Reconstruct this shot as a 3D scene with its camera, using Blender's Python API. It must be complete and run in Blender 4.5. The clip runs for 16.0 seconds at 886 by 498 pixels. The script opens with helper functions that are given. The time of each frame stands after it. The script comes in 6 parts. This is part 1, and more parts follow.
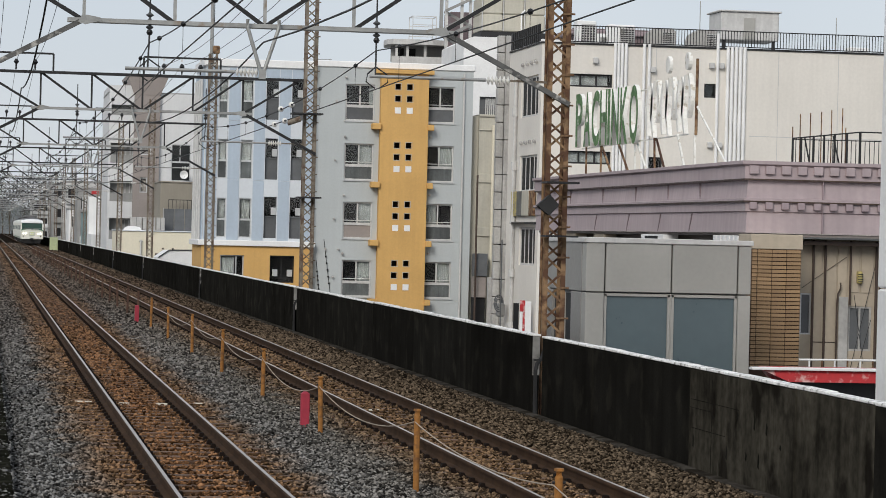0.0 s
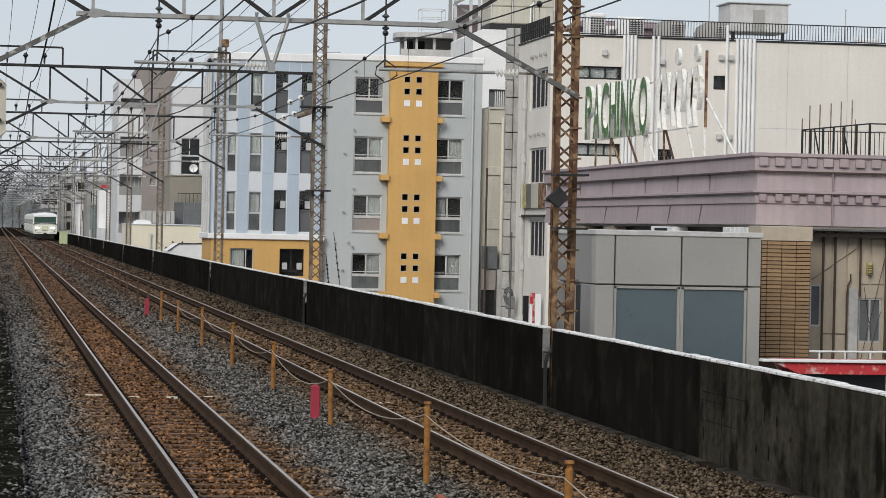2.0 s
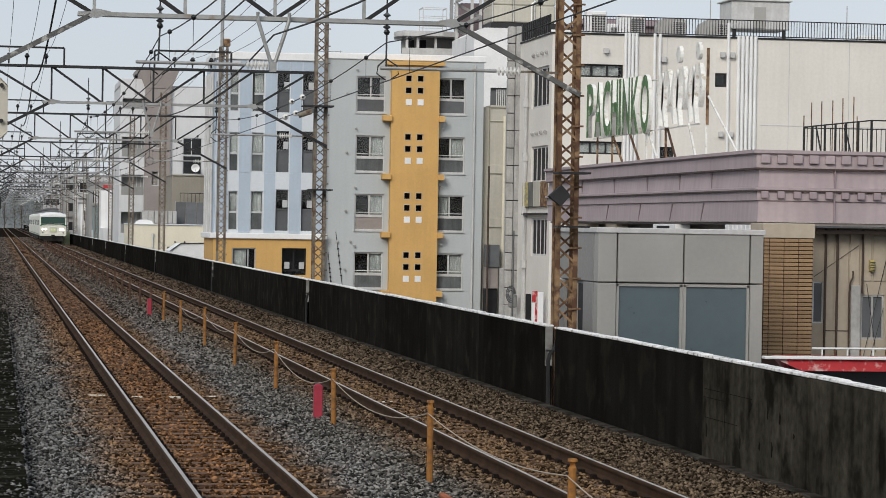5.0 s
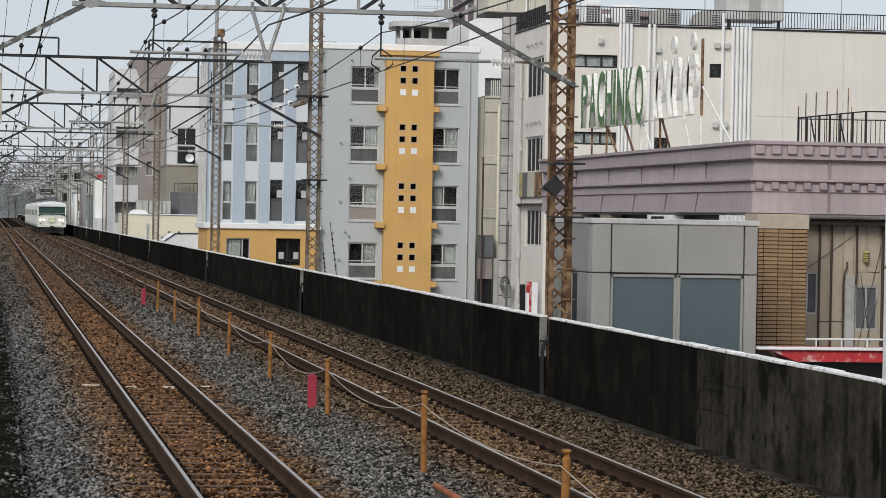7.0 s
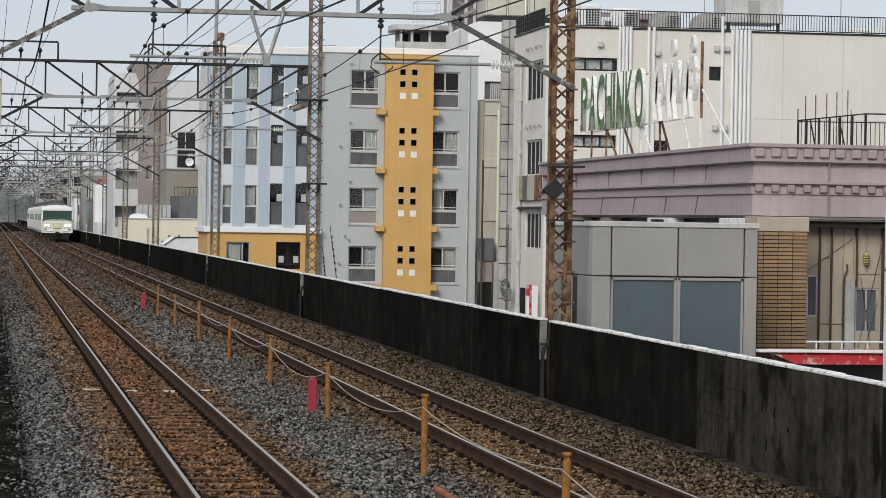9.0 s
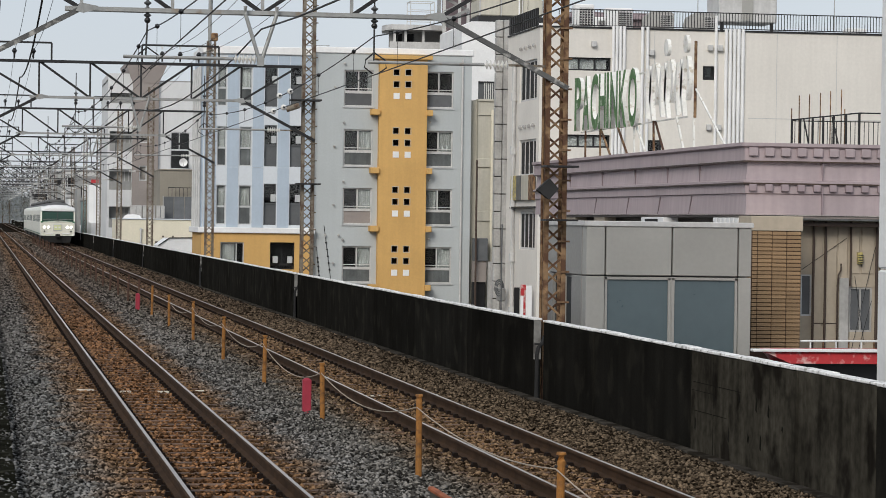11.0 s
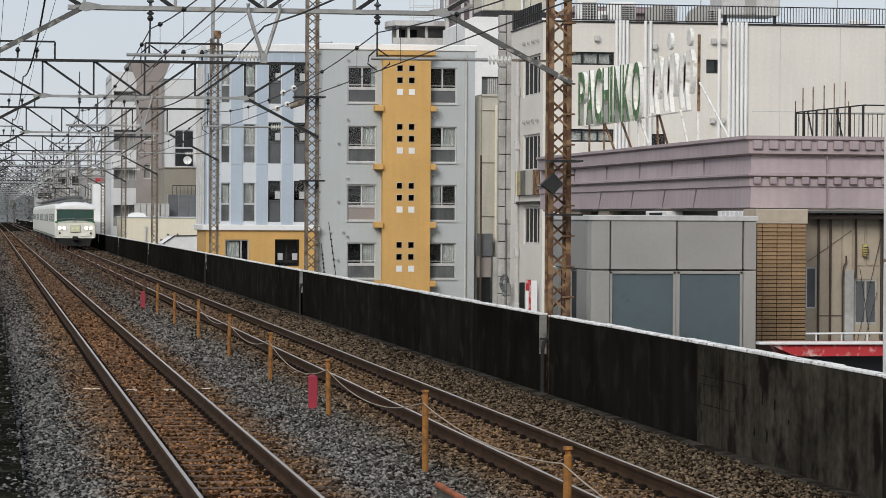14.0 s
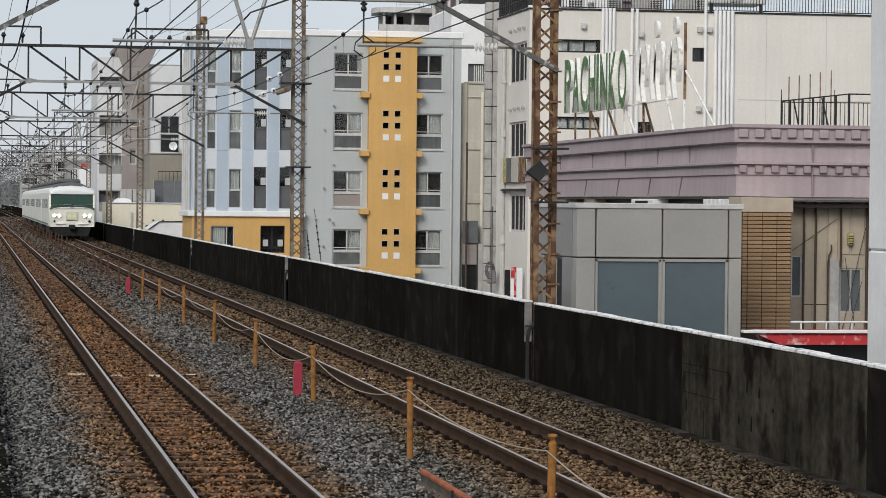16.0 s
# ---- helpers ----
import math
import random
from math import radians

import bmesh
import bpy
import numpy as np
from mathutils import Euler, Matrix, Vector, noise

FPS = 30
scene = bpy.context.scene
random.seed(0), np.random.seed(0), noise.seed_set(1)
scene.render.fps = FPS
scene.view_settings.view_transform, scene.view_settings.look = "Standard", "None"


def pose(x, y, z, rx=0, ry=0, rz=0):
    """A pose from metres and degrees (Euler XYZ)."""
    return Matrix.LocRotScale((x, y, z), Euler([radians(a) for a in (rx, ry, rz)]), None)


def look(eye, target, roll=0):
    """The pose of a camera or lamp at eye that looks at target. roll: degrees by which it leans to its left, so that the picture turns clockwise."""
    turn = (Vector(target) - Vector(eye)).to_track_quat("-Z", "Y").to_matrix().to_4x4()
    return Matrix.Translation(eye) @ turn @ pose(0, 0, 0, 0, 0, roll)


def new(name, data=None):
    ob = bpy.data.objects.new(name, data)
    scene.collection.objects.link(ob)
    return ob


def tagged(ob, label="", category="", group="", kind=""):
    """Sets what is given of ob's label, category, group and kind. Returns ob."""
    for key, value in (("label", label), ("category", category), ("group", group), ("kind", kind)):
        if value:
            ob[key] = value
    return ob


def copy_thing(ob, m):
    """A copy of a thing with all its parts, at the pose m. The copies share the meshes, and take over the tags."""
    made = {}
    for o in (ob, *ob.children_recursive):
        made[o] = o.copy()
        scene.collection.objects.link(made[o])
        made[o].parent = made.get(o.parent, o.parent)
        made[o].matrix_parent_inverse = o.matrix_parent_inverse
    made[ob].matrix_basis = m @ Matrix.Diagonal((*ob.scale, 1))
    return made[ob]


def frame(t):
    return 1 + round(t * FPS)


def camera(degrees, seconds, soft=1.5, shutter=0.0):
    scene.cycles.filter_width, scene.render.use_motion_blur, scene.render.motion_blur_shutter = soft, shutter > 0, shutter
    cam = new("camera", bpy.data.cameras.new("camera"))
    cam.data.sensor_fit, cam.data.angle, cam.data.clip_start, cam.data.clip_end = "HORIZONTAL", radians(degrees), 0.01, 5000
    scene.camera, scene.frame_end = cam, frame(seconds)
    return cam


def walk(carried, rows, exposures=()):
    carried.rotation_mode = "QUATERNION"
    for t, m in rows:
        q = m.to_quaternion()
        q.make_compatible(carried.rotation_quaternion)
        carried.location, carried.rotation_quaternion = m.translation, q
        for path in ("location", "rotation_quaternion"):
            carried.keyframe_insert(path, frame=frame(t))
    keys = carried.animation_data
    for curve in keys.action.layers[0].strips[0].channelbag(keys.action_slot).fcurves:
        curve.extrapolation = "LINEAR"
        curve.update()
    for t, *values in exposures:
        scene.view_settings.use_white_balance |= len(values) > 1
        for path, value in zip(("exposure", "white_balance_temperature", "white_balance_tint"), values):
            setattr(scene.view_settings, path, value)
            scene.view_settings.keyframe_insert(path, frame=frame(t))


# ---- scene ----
HFOV = math.degrees(2 * math.atan(784 / 4900))
EYE = Vector((0.0, 0.0, 2.51))
cam = camera(HFOV, 16.0, soft=0.6)


def aim(yaw, pitch, roll):
    """A pose at the eye, turned right of the track by yaw, up by pitch."""
    a, p = radians(yaw), radians(pitch)
    way = Vector((math.sin(a) * math.cos(p), math.cos(a) * math.cos(p), math.sin(p)))
    return look(EYE, EYE + 100 * way, roll)


PATH = [
    (0, 9.410, -0.275, 1.37), (0.5, 9.397, -0.316, 1.08), (1, 9.369, -0.339, 1.28), (1.5, 9.299, -0.383, 1.38),
    (2, 9.213, -0.430, 1.21), (2.5, 9.116, -0.488, 1.15), (3, 9.079, -0.489, 1.15), (3.5, 9.057, -0.428, 1.04),
    (4, 9.038, -0.395, 0.91), (6.5, 9.340, -0.626, 1.11), (7, 9.289, -0.656, 1.03), (7.5, 9.329, -0.630, 0.97),
    (8, 9.385, -0.600, 0.94), (8.5, 9.364, -0.598, 0.89), (9, 9.288, -0.586, 0.90), (11.5, 9.426, -0.584, 0.78),
    (12, 9.342, -0.578, 0.81), (12.5, 9.339, -0.565, 0.63), (13, 9.325, -0.540, 0.33), (13.5, 9.310, -0.571, 0.60),
    (14, 9.312, -0.675, 0.31), (14.5, 9.381, -0.840, 0.44), (15, 9.520, -0.851, 0.53), (15.5, 9.626, -0.889, 0.72),
    (16, 9.614, -0.941, 0.56)]
walk(cam, [(t, aim(a, p, r)) for t, a, p, r in PATH])

# ---- light: an overcast sky, brighter behind the camera ----
scene.view_settings.exposure = -0.12
world = bpy.data.worlds.new("overcast_sky")
scene.world = world
world.use_nodes = True
wn, wl = world.node_tree.nodes, world.node_tree.links
sky = wn.new("ShaderNodeTexSky")
sky.sky_type, sky.sun_disc = "NISHITA", False
sky.sun_elevation, sky.sun_rotation = radians(30), radians(209)
cloud = wn.new("ShaderNodeTexNoise")
cloud.inputs["Scale"].default_value, cloud.inputs["Detail"].default_value = 2.2, 4
ramp = wn.new("ShaderNodeValToRGB")
ramp.color_ramp.elements[0].color, ramp.color_ramp.elements[1].color = (0.54, 0.585, 0.66, 1), (0.68, 0.715, 0.77, 1)
ramp.color_ramp.elements[0].position, ramp.color_ramp.elements[1].position = 0.35, 0.65
sky_bg, cloud_bg, add = wn["Background"], wn.new("ShaderNodeBackground"), wn.new("ShaderNodeAddShader")
sky_bg.inputs["Strength"].default_value = 0.02
cloud_bg.inputs["Strength"].default_value = 1.0
wl.new(sky.outputs[0], sky_bg.inputs["Color"])
wl.new(cloud.outputs[0], ramp.inputs[0])
wl.new(ramp.outputs[0], cloud_bg.inputs["Color"])
wl.new(sky_bg.outputs[0], add.inputs[0])
wl.new(cloud_bg.outputs[0], add.inputs[1])
wl.new(add.outputs[0], wn["World Output"].inputs["Surface"])
sun = new("sun", bpy.data.lights.new("sun", "SUN"))
sun.data.energy, sun.data.angle, sun.data.color = 2.15, radians(25), (1.0, 0.95, 0.88)
sun.matrix_world = look((-48, -86, 56), (0, 0, 0))


# ---- materials ----
def mat(name, base, rough=0.7, metal=0.0, var=0.18, scale=2.0, fine=25.0, bump=0.15, dist=0.01, second=None, amount=0.0,
        streak=0.0, streak_scale=6.0, per=0.0, per_island=0.0, coords="Object", spec=0.4):
    """A painted, rusted or weathered surface: base colour varied at two scales, patches of a second colour,
    vertical streaks of dirt, and a variation from object to object or from piece to piece."""
    m = bpy.data.materials.new(name)
    m.use_nodes = True
    n, l = m.node_tree.nodes, m.node_tree.links
    bsdf = n["Principled BSDF"]
    bsdf.inputs["Roughness"].default_value, bsdf.inputs["Metallic"].default_value = rough, metal
    bsdf.inputs["Specular IOR Level"].default_value = spec
    tc = n.new("ShaderNodeTexCoord")
    src = tc.outputs[coords]

    def noise_node(s, detail, stretch=None):
        t = n.new("ShaderNodeTexNoise")
        t.inputs["Scale"].default_value, t.inputs["Detail"].default_value = s, detail
        if stretch:
            mp = n.new("ShaderNodeMapping")
            mp.inputs["Scale"].default_value = stretch
            l.new(src, mp.inputs["Vector"])
            l.new(mp.outputs[0], t.inputs["Vector"])
        else:
            l.new(src, t.inputs["Vector"])
        return t.outputs[0]

    def mix(kind, fac, a, b):
        x = n.new("ShaderNodeMix")
        x.data_type, x.blend_type = "RGBA", kind
        for sock, v in ((x.inputs[0], fac), (x.inputs[6], a), (x.inputs[7], b)):
            if isinstance(v, bpy.types.NodeSocket):
                l.new(v, sock)
            else:
                sock.default_value = v if isinstance(v, float) else (*v, 1)
        return x.outputs[2]

    def band(v, lo, hi, a, b):
        r = n.new("ShaderNodeMapRange")
        r.inputs[1].default_value, r.inputs[2].default_value = lo, hi
        r.inputs[3].default_value, r.inputs[4].default_value = a, b
        l.new(v, r.inputs[0])
        return r.outputs[0]

    def scaled(col, v):
        s = n.new("ShaderNodeVectorMath")
        s.operation = "SCALE"
        if isinstance(col, bpy.types.NodeSocket):
            l.new(col, s.inputs[0])
        else:
            s.inputs[0].default_value = col
        l.new(v, s.inputs["Scale"])
        return s.outputs[0]

    big, small = noise_node(scale, 3), noise_node(fine, 3)
    col = scaled(base, band(big, 0.3, 0.7, 1 - var, 1 + var))
    col = scaled(col, band(small, 0.3, 0.7, 1 - 0.6 * var, 1 + 0.6 * var))
    if second:
        col = mix("MIX", band(noise_node(scale * 2.3, 5), 0.62 - 0.35 * amount, 0.72 - 0.30 * amount, 0.0, 0.85), col, second)
    if streak:
        col = scaled(col, band(noise_node(1.0, 4, (streak_scale, streak_scale, 0.06 * streak_scale)), 0.35, 0.7, 1.0, 1 - streak))
    if per:
        oi = n.new("ShaderNodeObjectInfo")
        col = scaled(col, band(oi.outputs["Random"], 0, 1, 1 - per, 1 + per))
    if per_island:
        g = n.new("ShaderNodeNewGeometry")
        col = scaled(col, band(g.outputs["Random Per Island"], 0, 1, 1 - per_island, 1 + per_island))
    l.new(col, bsdf.inputs["Base Color"])
    l.new(band(small, 0.3, 0.7, max(0.02, rough - 0.08), min(1, rough + 0.08)), bsdf.inputs["Roughness"])
    if bump:
        b = n.new("ShaderNodeBump")
        b.inputs["Strength"].default_value, b.inputs["Distance"].default_value = bump, dist
        l.new(small, b.inputs["Height"])
        l.new(b.outputs[0], bsdf.inputs["Normal"])
    return m


def glow(name, colour, strength):
    m = bpy.data.materials.new(name)
    m.use_nodes = True
    b = m.node_tree.nodes["Principled BSDF"]
    b.inputs["Base Color"].default_value = (*colour, 1)
    b.inputs["Emission Color"].default_value, b.inputs["Emission Strength"].default_value = (*colour, 1), strength
    return m


M = {
    "rail_side": mat("rusted_rail_steel", (0.046, 0.026, 0.0145), 0.9, 0.0, 0.3, 3, 40, spec=0.1),
    "rail_top": mat("polished_rail_steel", (0.46, 0.41, 0.36), 0.36, 0.85, 0.1, 1, 30, 0.03),
    "sleeper": mat("old_timber_sleeper", (0.11, 0.062, 0.036), 0.9, 0, 0.3, 4, 50, 0.4, per=0.25),
    # fastening steel blackened, the shade beside the rail foot included
    "plate": mat("shade_darkened_fastening", (0.014, 0.010, 0.008), 0.9, 0.0, 0.3, spec=0.05),
    "wall_dark": mat("soot_black_concrete", (0.0158, 0.0150, 0.0128), 0.9, 0, 0.25, 0.8, 30, 0.25, second=(0.028, 0.026, 0.021), amount=0.22, streak=0.32, streak_scale=3.0, per=0.2, spec=0.0),
    "wall_pale": mat("weathered_grey_concrete", (0.060, 0.054, 0.042), 0.9, 0, 0.45, 0.7, 9, 0.3, second=(0.014, 0.012, 0.010), amount=0.28, streak=0.55, streak_scale=4.5, spec=0.0),
    "coping": mat("pale_coping_concrete", (0.80, 0.79, 0.76), 0.85, 0, 0.2, 3, 20, second=(0.25, 0.24, 0.22), amount=0.25),
    "deck": mat("viaduct_concrete", (0.25, 0.24, 0.22), 0.9, 0, 0.2),
    "city_ground": mat("street_asphalt", (0.06, 0.06, 0.06), 0.9, 0, 0.3, 0.1, 3),
    "rust": mat("rusting_painted_steel", (0.24, 0.15, 0.08), 0.8, 0.05, 0.3, 2.2, 18, 0.3, second=(0.07, 0.028, 0.015), amount=0.52),
    "steel": mat("weathered_grey_steel", (0.20, 0.172, 0.135), 0.75, 0.1, 0.25, 2, 15, second=(0.09, 0.05, 0.03), amount=0.4),
    "zinc": mat("galvanised_steel", (0.33, 0.335, 0.325), 0.55, 0.35, 0.15, 2, 15, second=(0.24, 0.19, 0.14), amount=0.15),
    "brace": mat("grey_painted_brace", (0.10, 0.10, 0.097), 0.6, 0.2, 0.2, 3, 20, second=(0.42, 0.41, 0.38), amount=0.2),
    "dark_steel": mat("dark_painted_steel", (0.022, 0.022, 0.023), 0.6, 0.2, 0.2),
    "wire": mat("copper_wire_dark", (0.025, 0.026, 0.026), 0.6, 0.4, 0.1, bump=0),
    "porcelain": mat("white_porcelain", (0.75, 0.74, 0.70), 0.2, 0, 0.08, spec=0.6),
    "post_yellow": mat("ochre_painted_post", (0.29, 0.125, 0.027), 0.75, 0, 0.25, 4, 30, second=(0.13, 0.06, 0.022), amount=0.28),
    "post_rust": mat("brown_weathered_post", (0.085, 0.045, 0.03), 0.9, 0, 0.25, 4, 30),
    "post_red": mat("crimson_painted_post", (0.33, 0.028, 0.05), 0.6, 0, 0.15, 3, 20),
    "rope": mat("dirty_rope", (0.36, 0.30, 0.235), 0.9, 0, 0.2),
    "grey_render": mat("pale_grey_render", (0.47, 0.50, 0.502), 0.85, 0, 0.05, 0.3, 12, 0.1, streak=0.03),
    "ochre_render": mat("ochre_yellow_render", (0.635, 0.385, 0.135), 0.85, 0, 0.06, 0.6, 12, 0.1, streak=0.05),
    "blue_panel": mat("pastel_blue_panel", (0.43, 0.505, 0.585), 0.7, 0, 0.05, 0.5, 8, 0.05, streak=0.05),
    "pale_panel": mat("white_blue_panel", (0.62, 0.655, 0.685), 0.7, 0, 0.05, 0.5, 8, 0.05),
    "white_render": mat("off_white_render", (0.73, 0.695, 0.635), 0.85, 0, 0.05, 0.35, 8, 0.1, streak=0.04),
    "cream": mat("cream_render", (0.74, 0.69, 0.55), 0.85, 0, 0.06, 0.4, 8, streak=0.04),
    "white_paint": mat("white_paint", (0.80, 0.80, 0.79), 0.6, 0, 0.06, 1, 10, 0.05),
    "frame": mat("silver_window_frame", (0.55, 0.56, 0.56), 0.45, 0.4, 0.08, 2, 20, 0.02),
    "curtain": mat("white_curtain", (0.31, 0.32, 0.31), 0.9, 0, 0.12, 3, 30, streak=0.15),
    # near-black base colour stands in for the shade inside rooms and openings
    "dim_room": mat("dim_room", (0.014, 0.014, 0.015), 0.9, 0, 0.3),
    "grey_slat": mat("grey_balcony_panel", (0.105, 0.11, 0.115), 0.7, 0, 0.12, 2, 15, per=0.15),
    "frosted": mat("frosted_panel", (0.115, 0.125, 0.125), 0.5, 0, 0.2, 2, 15, per=0.25, spec=0.3, streak=0.3),
    "mauve": mat("faded_mauve_sheet_metal", (0.42, 0.345, 0.355), 0.65, 0.05, 0.07, 0.8, 10, 0.08, streak=0.12, per=0.05),
    "mauve_edge": mat("mauve_trim", (0.33, 0.265, 0.28), 0.7, 0, 0.08, 1, 10),
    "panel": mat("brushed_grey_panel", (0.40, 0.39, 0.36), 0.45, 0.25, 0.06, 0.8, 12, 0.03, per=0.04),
    # the brushed panel again, with the side face's shade in its colour
    "panel_dark": mat("shaded_grey_panel", (0.30, 0.29, 0.27), 0.45, 0.25, 0.06, 0.8, 12, 0.03, per=0.05),
    "shutter_glass": mat("blue_grey_film_pane", (0.10, 0.135, 0.148), 0.35, 0, 0.06, 0.7, 6, 0.0, spec=0.5),
    "tile": mat("ochre_brown_tile", (0.30, 0.195, 0.105), 0.6, 0, 0.1, 5, 40, 0.1, per=0.14),
    "dark_pane": mat("dark_film_pane", (0.03, 0.032, 0.033), 0.6, 0, 0.3, 1, 8, 0.0, spec=0.08),
    "duct": mat("clay_grey_duct", (0.43, 0.42, 0.40), 0.8, 0, 0.18, 1.5, 10, streak=0.15),
    "joint": mat("dark_tile_joint", (0.055, 0.03, 0.02), 0.9, 0, 0.2),
    "beige": mat("beige_siding", (0.44, 0.375, 0.29), 0.8, 0, 0.08, 0.9, 10, streak=0.07, per=0.08),
    # pipe brown, also used for the painted shadow strips at cornice and eaves
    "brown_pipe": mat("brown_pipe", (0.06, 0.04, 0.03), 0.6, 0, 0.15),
    "red_canvas": mat("faded_red_canopy", (0.42, 0.025, 0.03), 0.65, 0, 0.15, 2, 15, second=(0.62, 0.45, 0.42), amount=0.35),
    "pipe_grey": mat("light_grey_pipe", (0.56, 0.555, 0.54), 0.6, 0, 0.1, 2, 10, streak=0.1),
    "green_letter": mat("peeling_green_letter", (0.075, 0.17, 0.05), 0.6, 0, 0.3, 2.2, 20, second=(0.55, 0.60, 0.48), amount=0.16),
    "white_letter": mat("stained_white_letter", (0.80, 0.79, 0.74), 0.6, 0, 0.1, 3, 20, second=(0.50, 0.44, 0.34), amount=0.12),
    "mauve_dark": mat("purple_brown_tile", (0.20, 0.155, 0.16), 0.8, 0, 0.1, 1, 8, streak=0.08),
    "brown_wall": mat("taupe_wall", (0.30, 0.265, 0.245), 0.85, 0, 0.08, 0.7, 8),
    "grey_wall": mat("mid_grey_wall", (0.30, 0.30, 0.29), 0.85, 0, 0.1, 0.7, 8, streak=0.1),
    "teal": mat("teal_sheet", (0.20, 0.30, 0.30), 0.6, 0, 0.1),
    "cool_white": mat("cool_white_render", (0.66, 0.665, 0.665), 0.85, 0, 0.05, 0.4, 8, 0.1, streak=0.06),
    "annex": mat("grey_taupe_render", (0.27, 0.245, 0.20), 0.85, 0, 0.08, 0.6, 8, streak=0.06),
    "grey_cream": mat("greyed_cream_render", (0.50, 0.475, 0.40), 0.85, 0, 0.08, 0.5, 8, streak=0.12),
    "far_wall": mat("far_pale_wall", (0.50, 0.50, 0.49), 0.9, 0, 0.15, 0.2, 2, per=0.25),
    # dull green lifted towards grey, distance haze put into the colour
    "leaf": mat("haze_paled_leaf", (0.17, 0.18, 0.168), 0.9, 0, 0.3, 0.5, 4, 0, per_island=0.35),
    "bark": mat("bark", (0.09, 0.07, 0.05), 0.9, 0, 0.3),
    "train_cream": mat("cream_white_train_paint", (0.76, 0.75, 0.66), 0.35, 0, 0.05, 0.6, 8, 0.02, spec=0.5),
    "train_green": mat("deep_green_train_paint", (0.03, 0.12, 0.06), 0.35, 0, 0.08, 0.6, 8, 0.02, spec=0.5),
    "train_roof": mat("grey_train_roof", (0.10, 0.10, 0.10), 0.7, 0, 0.12, 0.8, 8),
    "under": mat("black_underframe", (0.018, 0.018, 0.018), 0.8, 0.1, 0.3),
    "black": mat("black_plastic", (0.015, 0.015, 0.016), 0.35, 0, 0.1),
    "housing": mat("beige_housing", (0.55, 0.52, 0.44), 0.5, 0, 0.08, 3, 20),
    "cabinet": mat("lime_green_cabinet", (0.50, 0.56, 0.33), 0.6, 0, 0.12, 1, 8),
    # blue-grey base colour carries the haze over the hill
    "hill": mat("haze_coloured_hill", (0.20, 0.22, 0.23), 1.0, 0, 0.25, 0.02, 0.3, 0),
    "moss": mat("dark_mossy_concrete", (0.011, 0.011, 0.008), 0.95, 0, 0.4, 1.5, 20, 0.4, second=(0.03, 0.029, 0.022), amount=0.2, spec=0.0),
    "kerb": mat("dusty_kerb_concrete", (0.052, 0.047, 0.040), 0.95, 0, 0.4, 1.2, 14, 0.4, second=(0.02, 0.017, 0.013), amount=0.4, spec=0.0),
    "wall_end": mat("bare_concrete_end", (0.20, 0.195, 0.18), 0.9, 0, 0.25, 2.0, 12, 0.2, second=(0.06, 0.055, 0.05), amount=0.3),
    "spare_top": mat("orange_rust", (0.30, 0.085, 0.03), 0.85, 0, 0.3, 4, 30, 0.3),
    "spare_web": mat("olive_grey_steel", (0.075, 0.068, 0.05), 0.8, 0, 0.3, 4, 30, 0.3, second=(0.2, 0.07, 0.03), amount=0.2),
    "paper": mat("pale_litter", (0.62, 0.58, 0.5), 0.9, 0, 0.1),
    "board_yellow": mat("yellowed_sign_board", (0.48, 0.40, 0.15), 0.6, 0, 0.2, 3, 12, second=(0.20, 0.18, 0.16), amount=0.4),
    "lamp_on": glow("lit_headlight", (1.0, 0.93, 0.75), 5.0),
    "led": glow("lit_destination_panel", (0.55, 0.58, 0.33), 0.12),
}


def glass(name, tint, rough=0.05):
    """Window glass seen from outside: dark, glossy, with a real reflection."""
    m = bpy.data.materials.new(name)
    m.use_nodes = True
    b = m.node_tree.nodes["Principled BSDF"]
    b.inputs["Base Color"].default_value, b.inputs["Roughness"].default_value = (*tint, 1), rough
    b.inputs["Transmission Weight"].default_value, b.inputs["IOR"].default_value = 1.0, 1.45
    return m


M["glass"] = glass("window_glass", (0.80, 0.84, 0.85), 0.02)
M["cab_glass"] = glass("cab_window_glass", (0.03, 0.075, 0.055))
M["side_glass"] = glass("side_window_glass", (0.20, 0.23, 0.22), 0.1)
M["side_glass"].node_tree.nodes["Principled BSDF"].inputs["Transmission Weight"].default_value = 0.0
M["cab_glass"].node_tree.nodes["Principled BSDF"].inputs["Transmission Weight"].default_value = 0.3


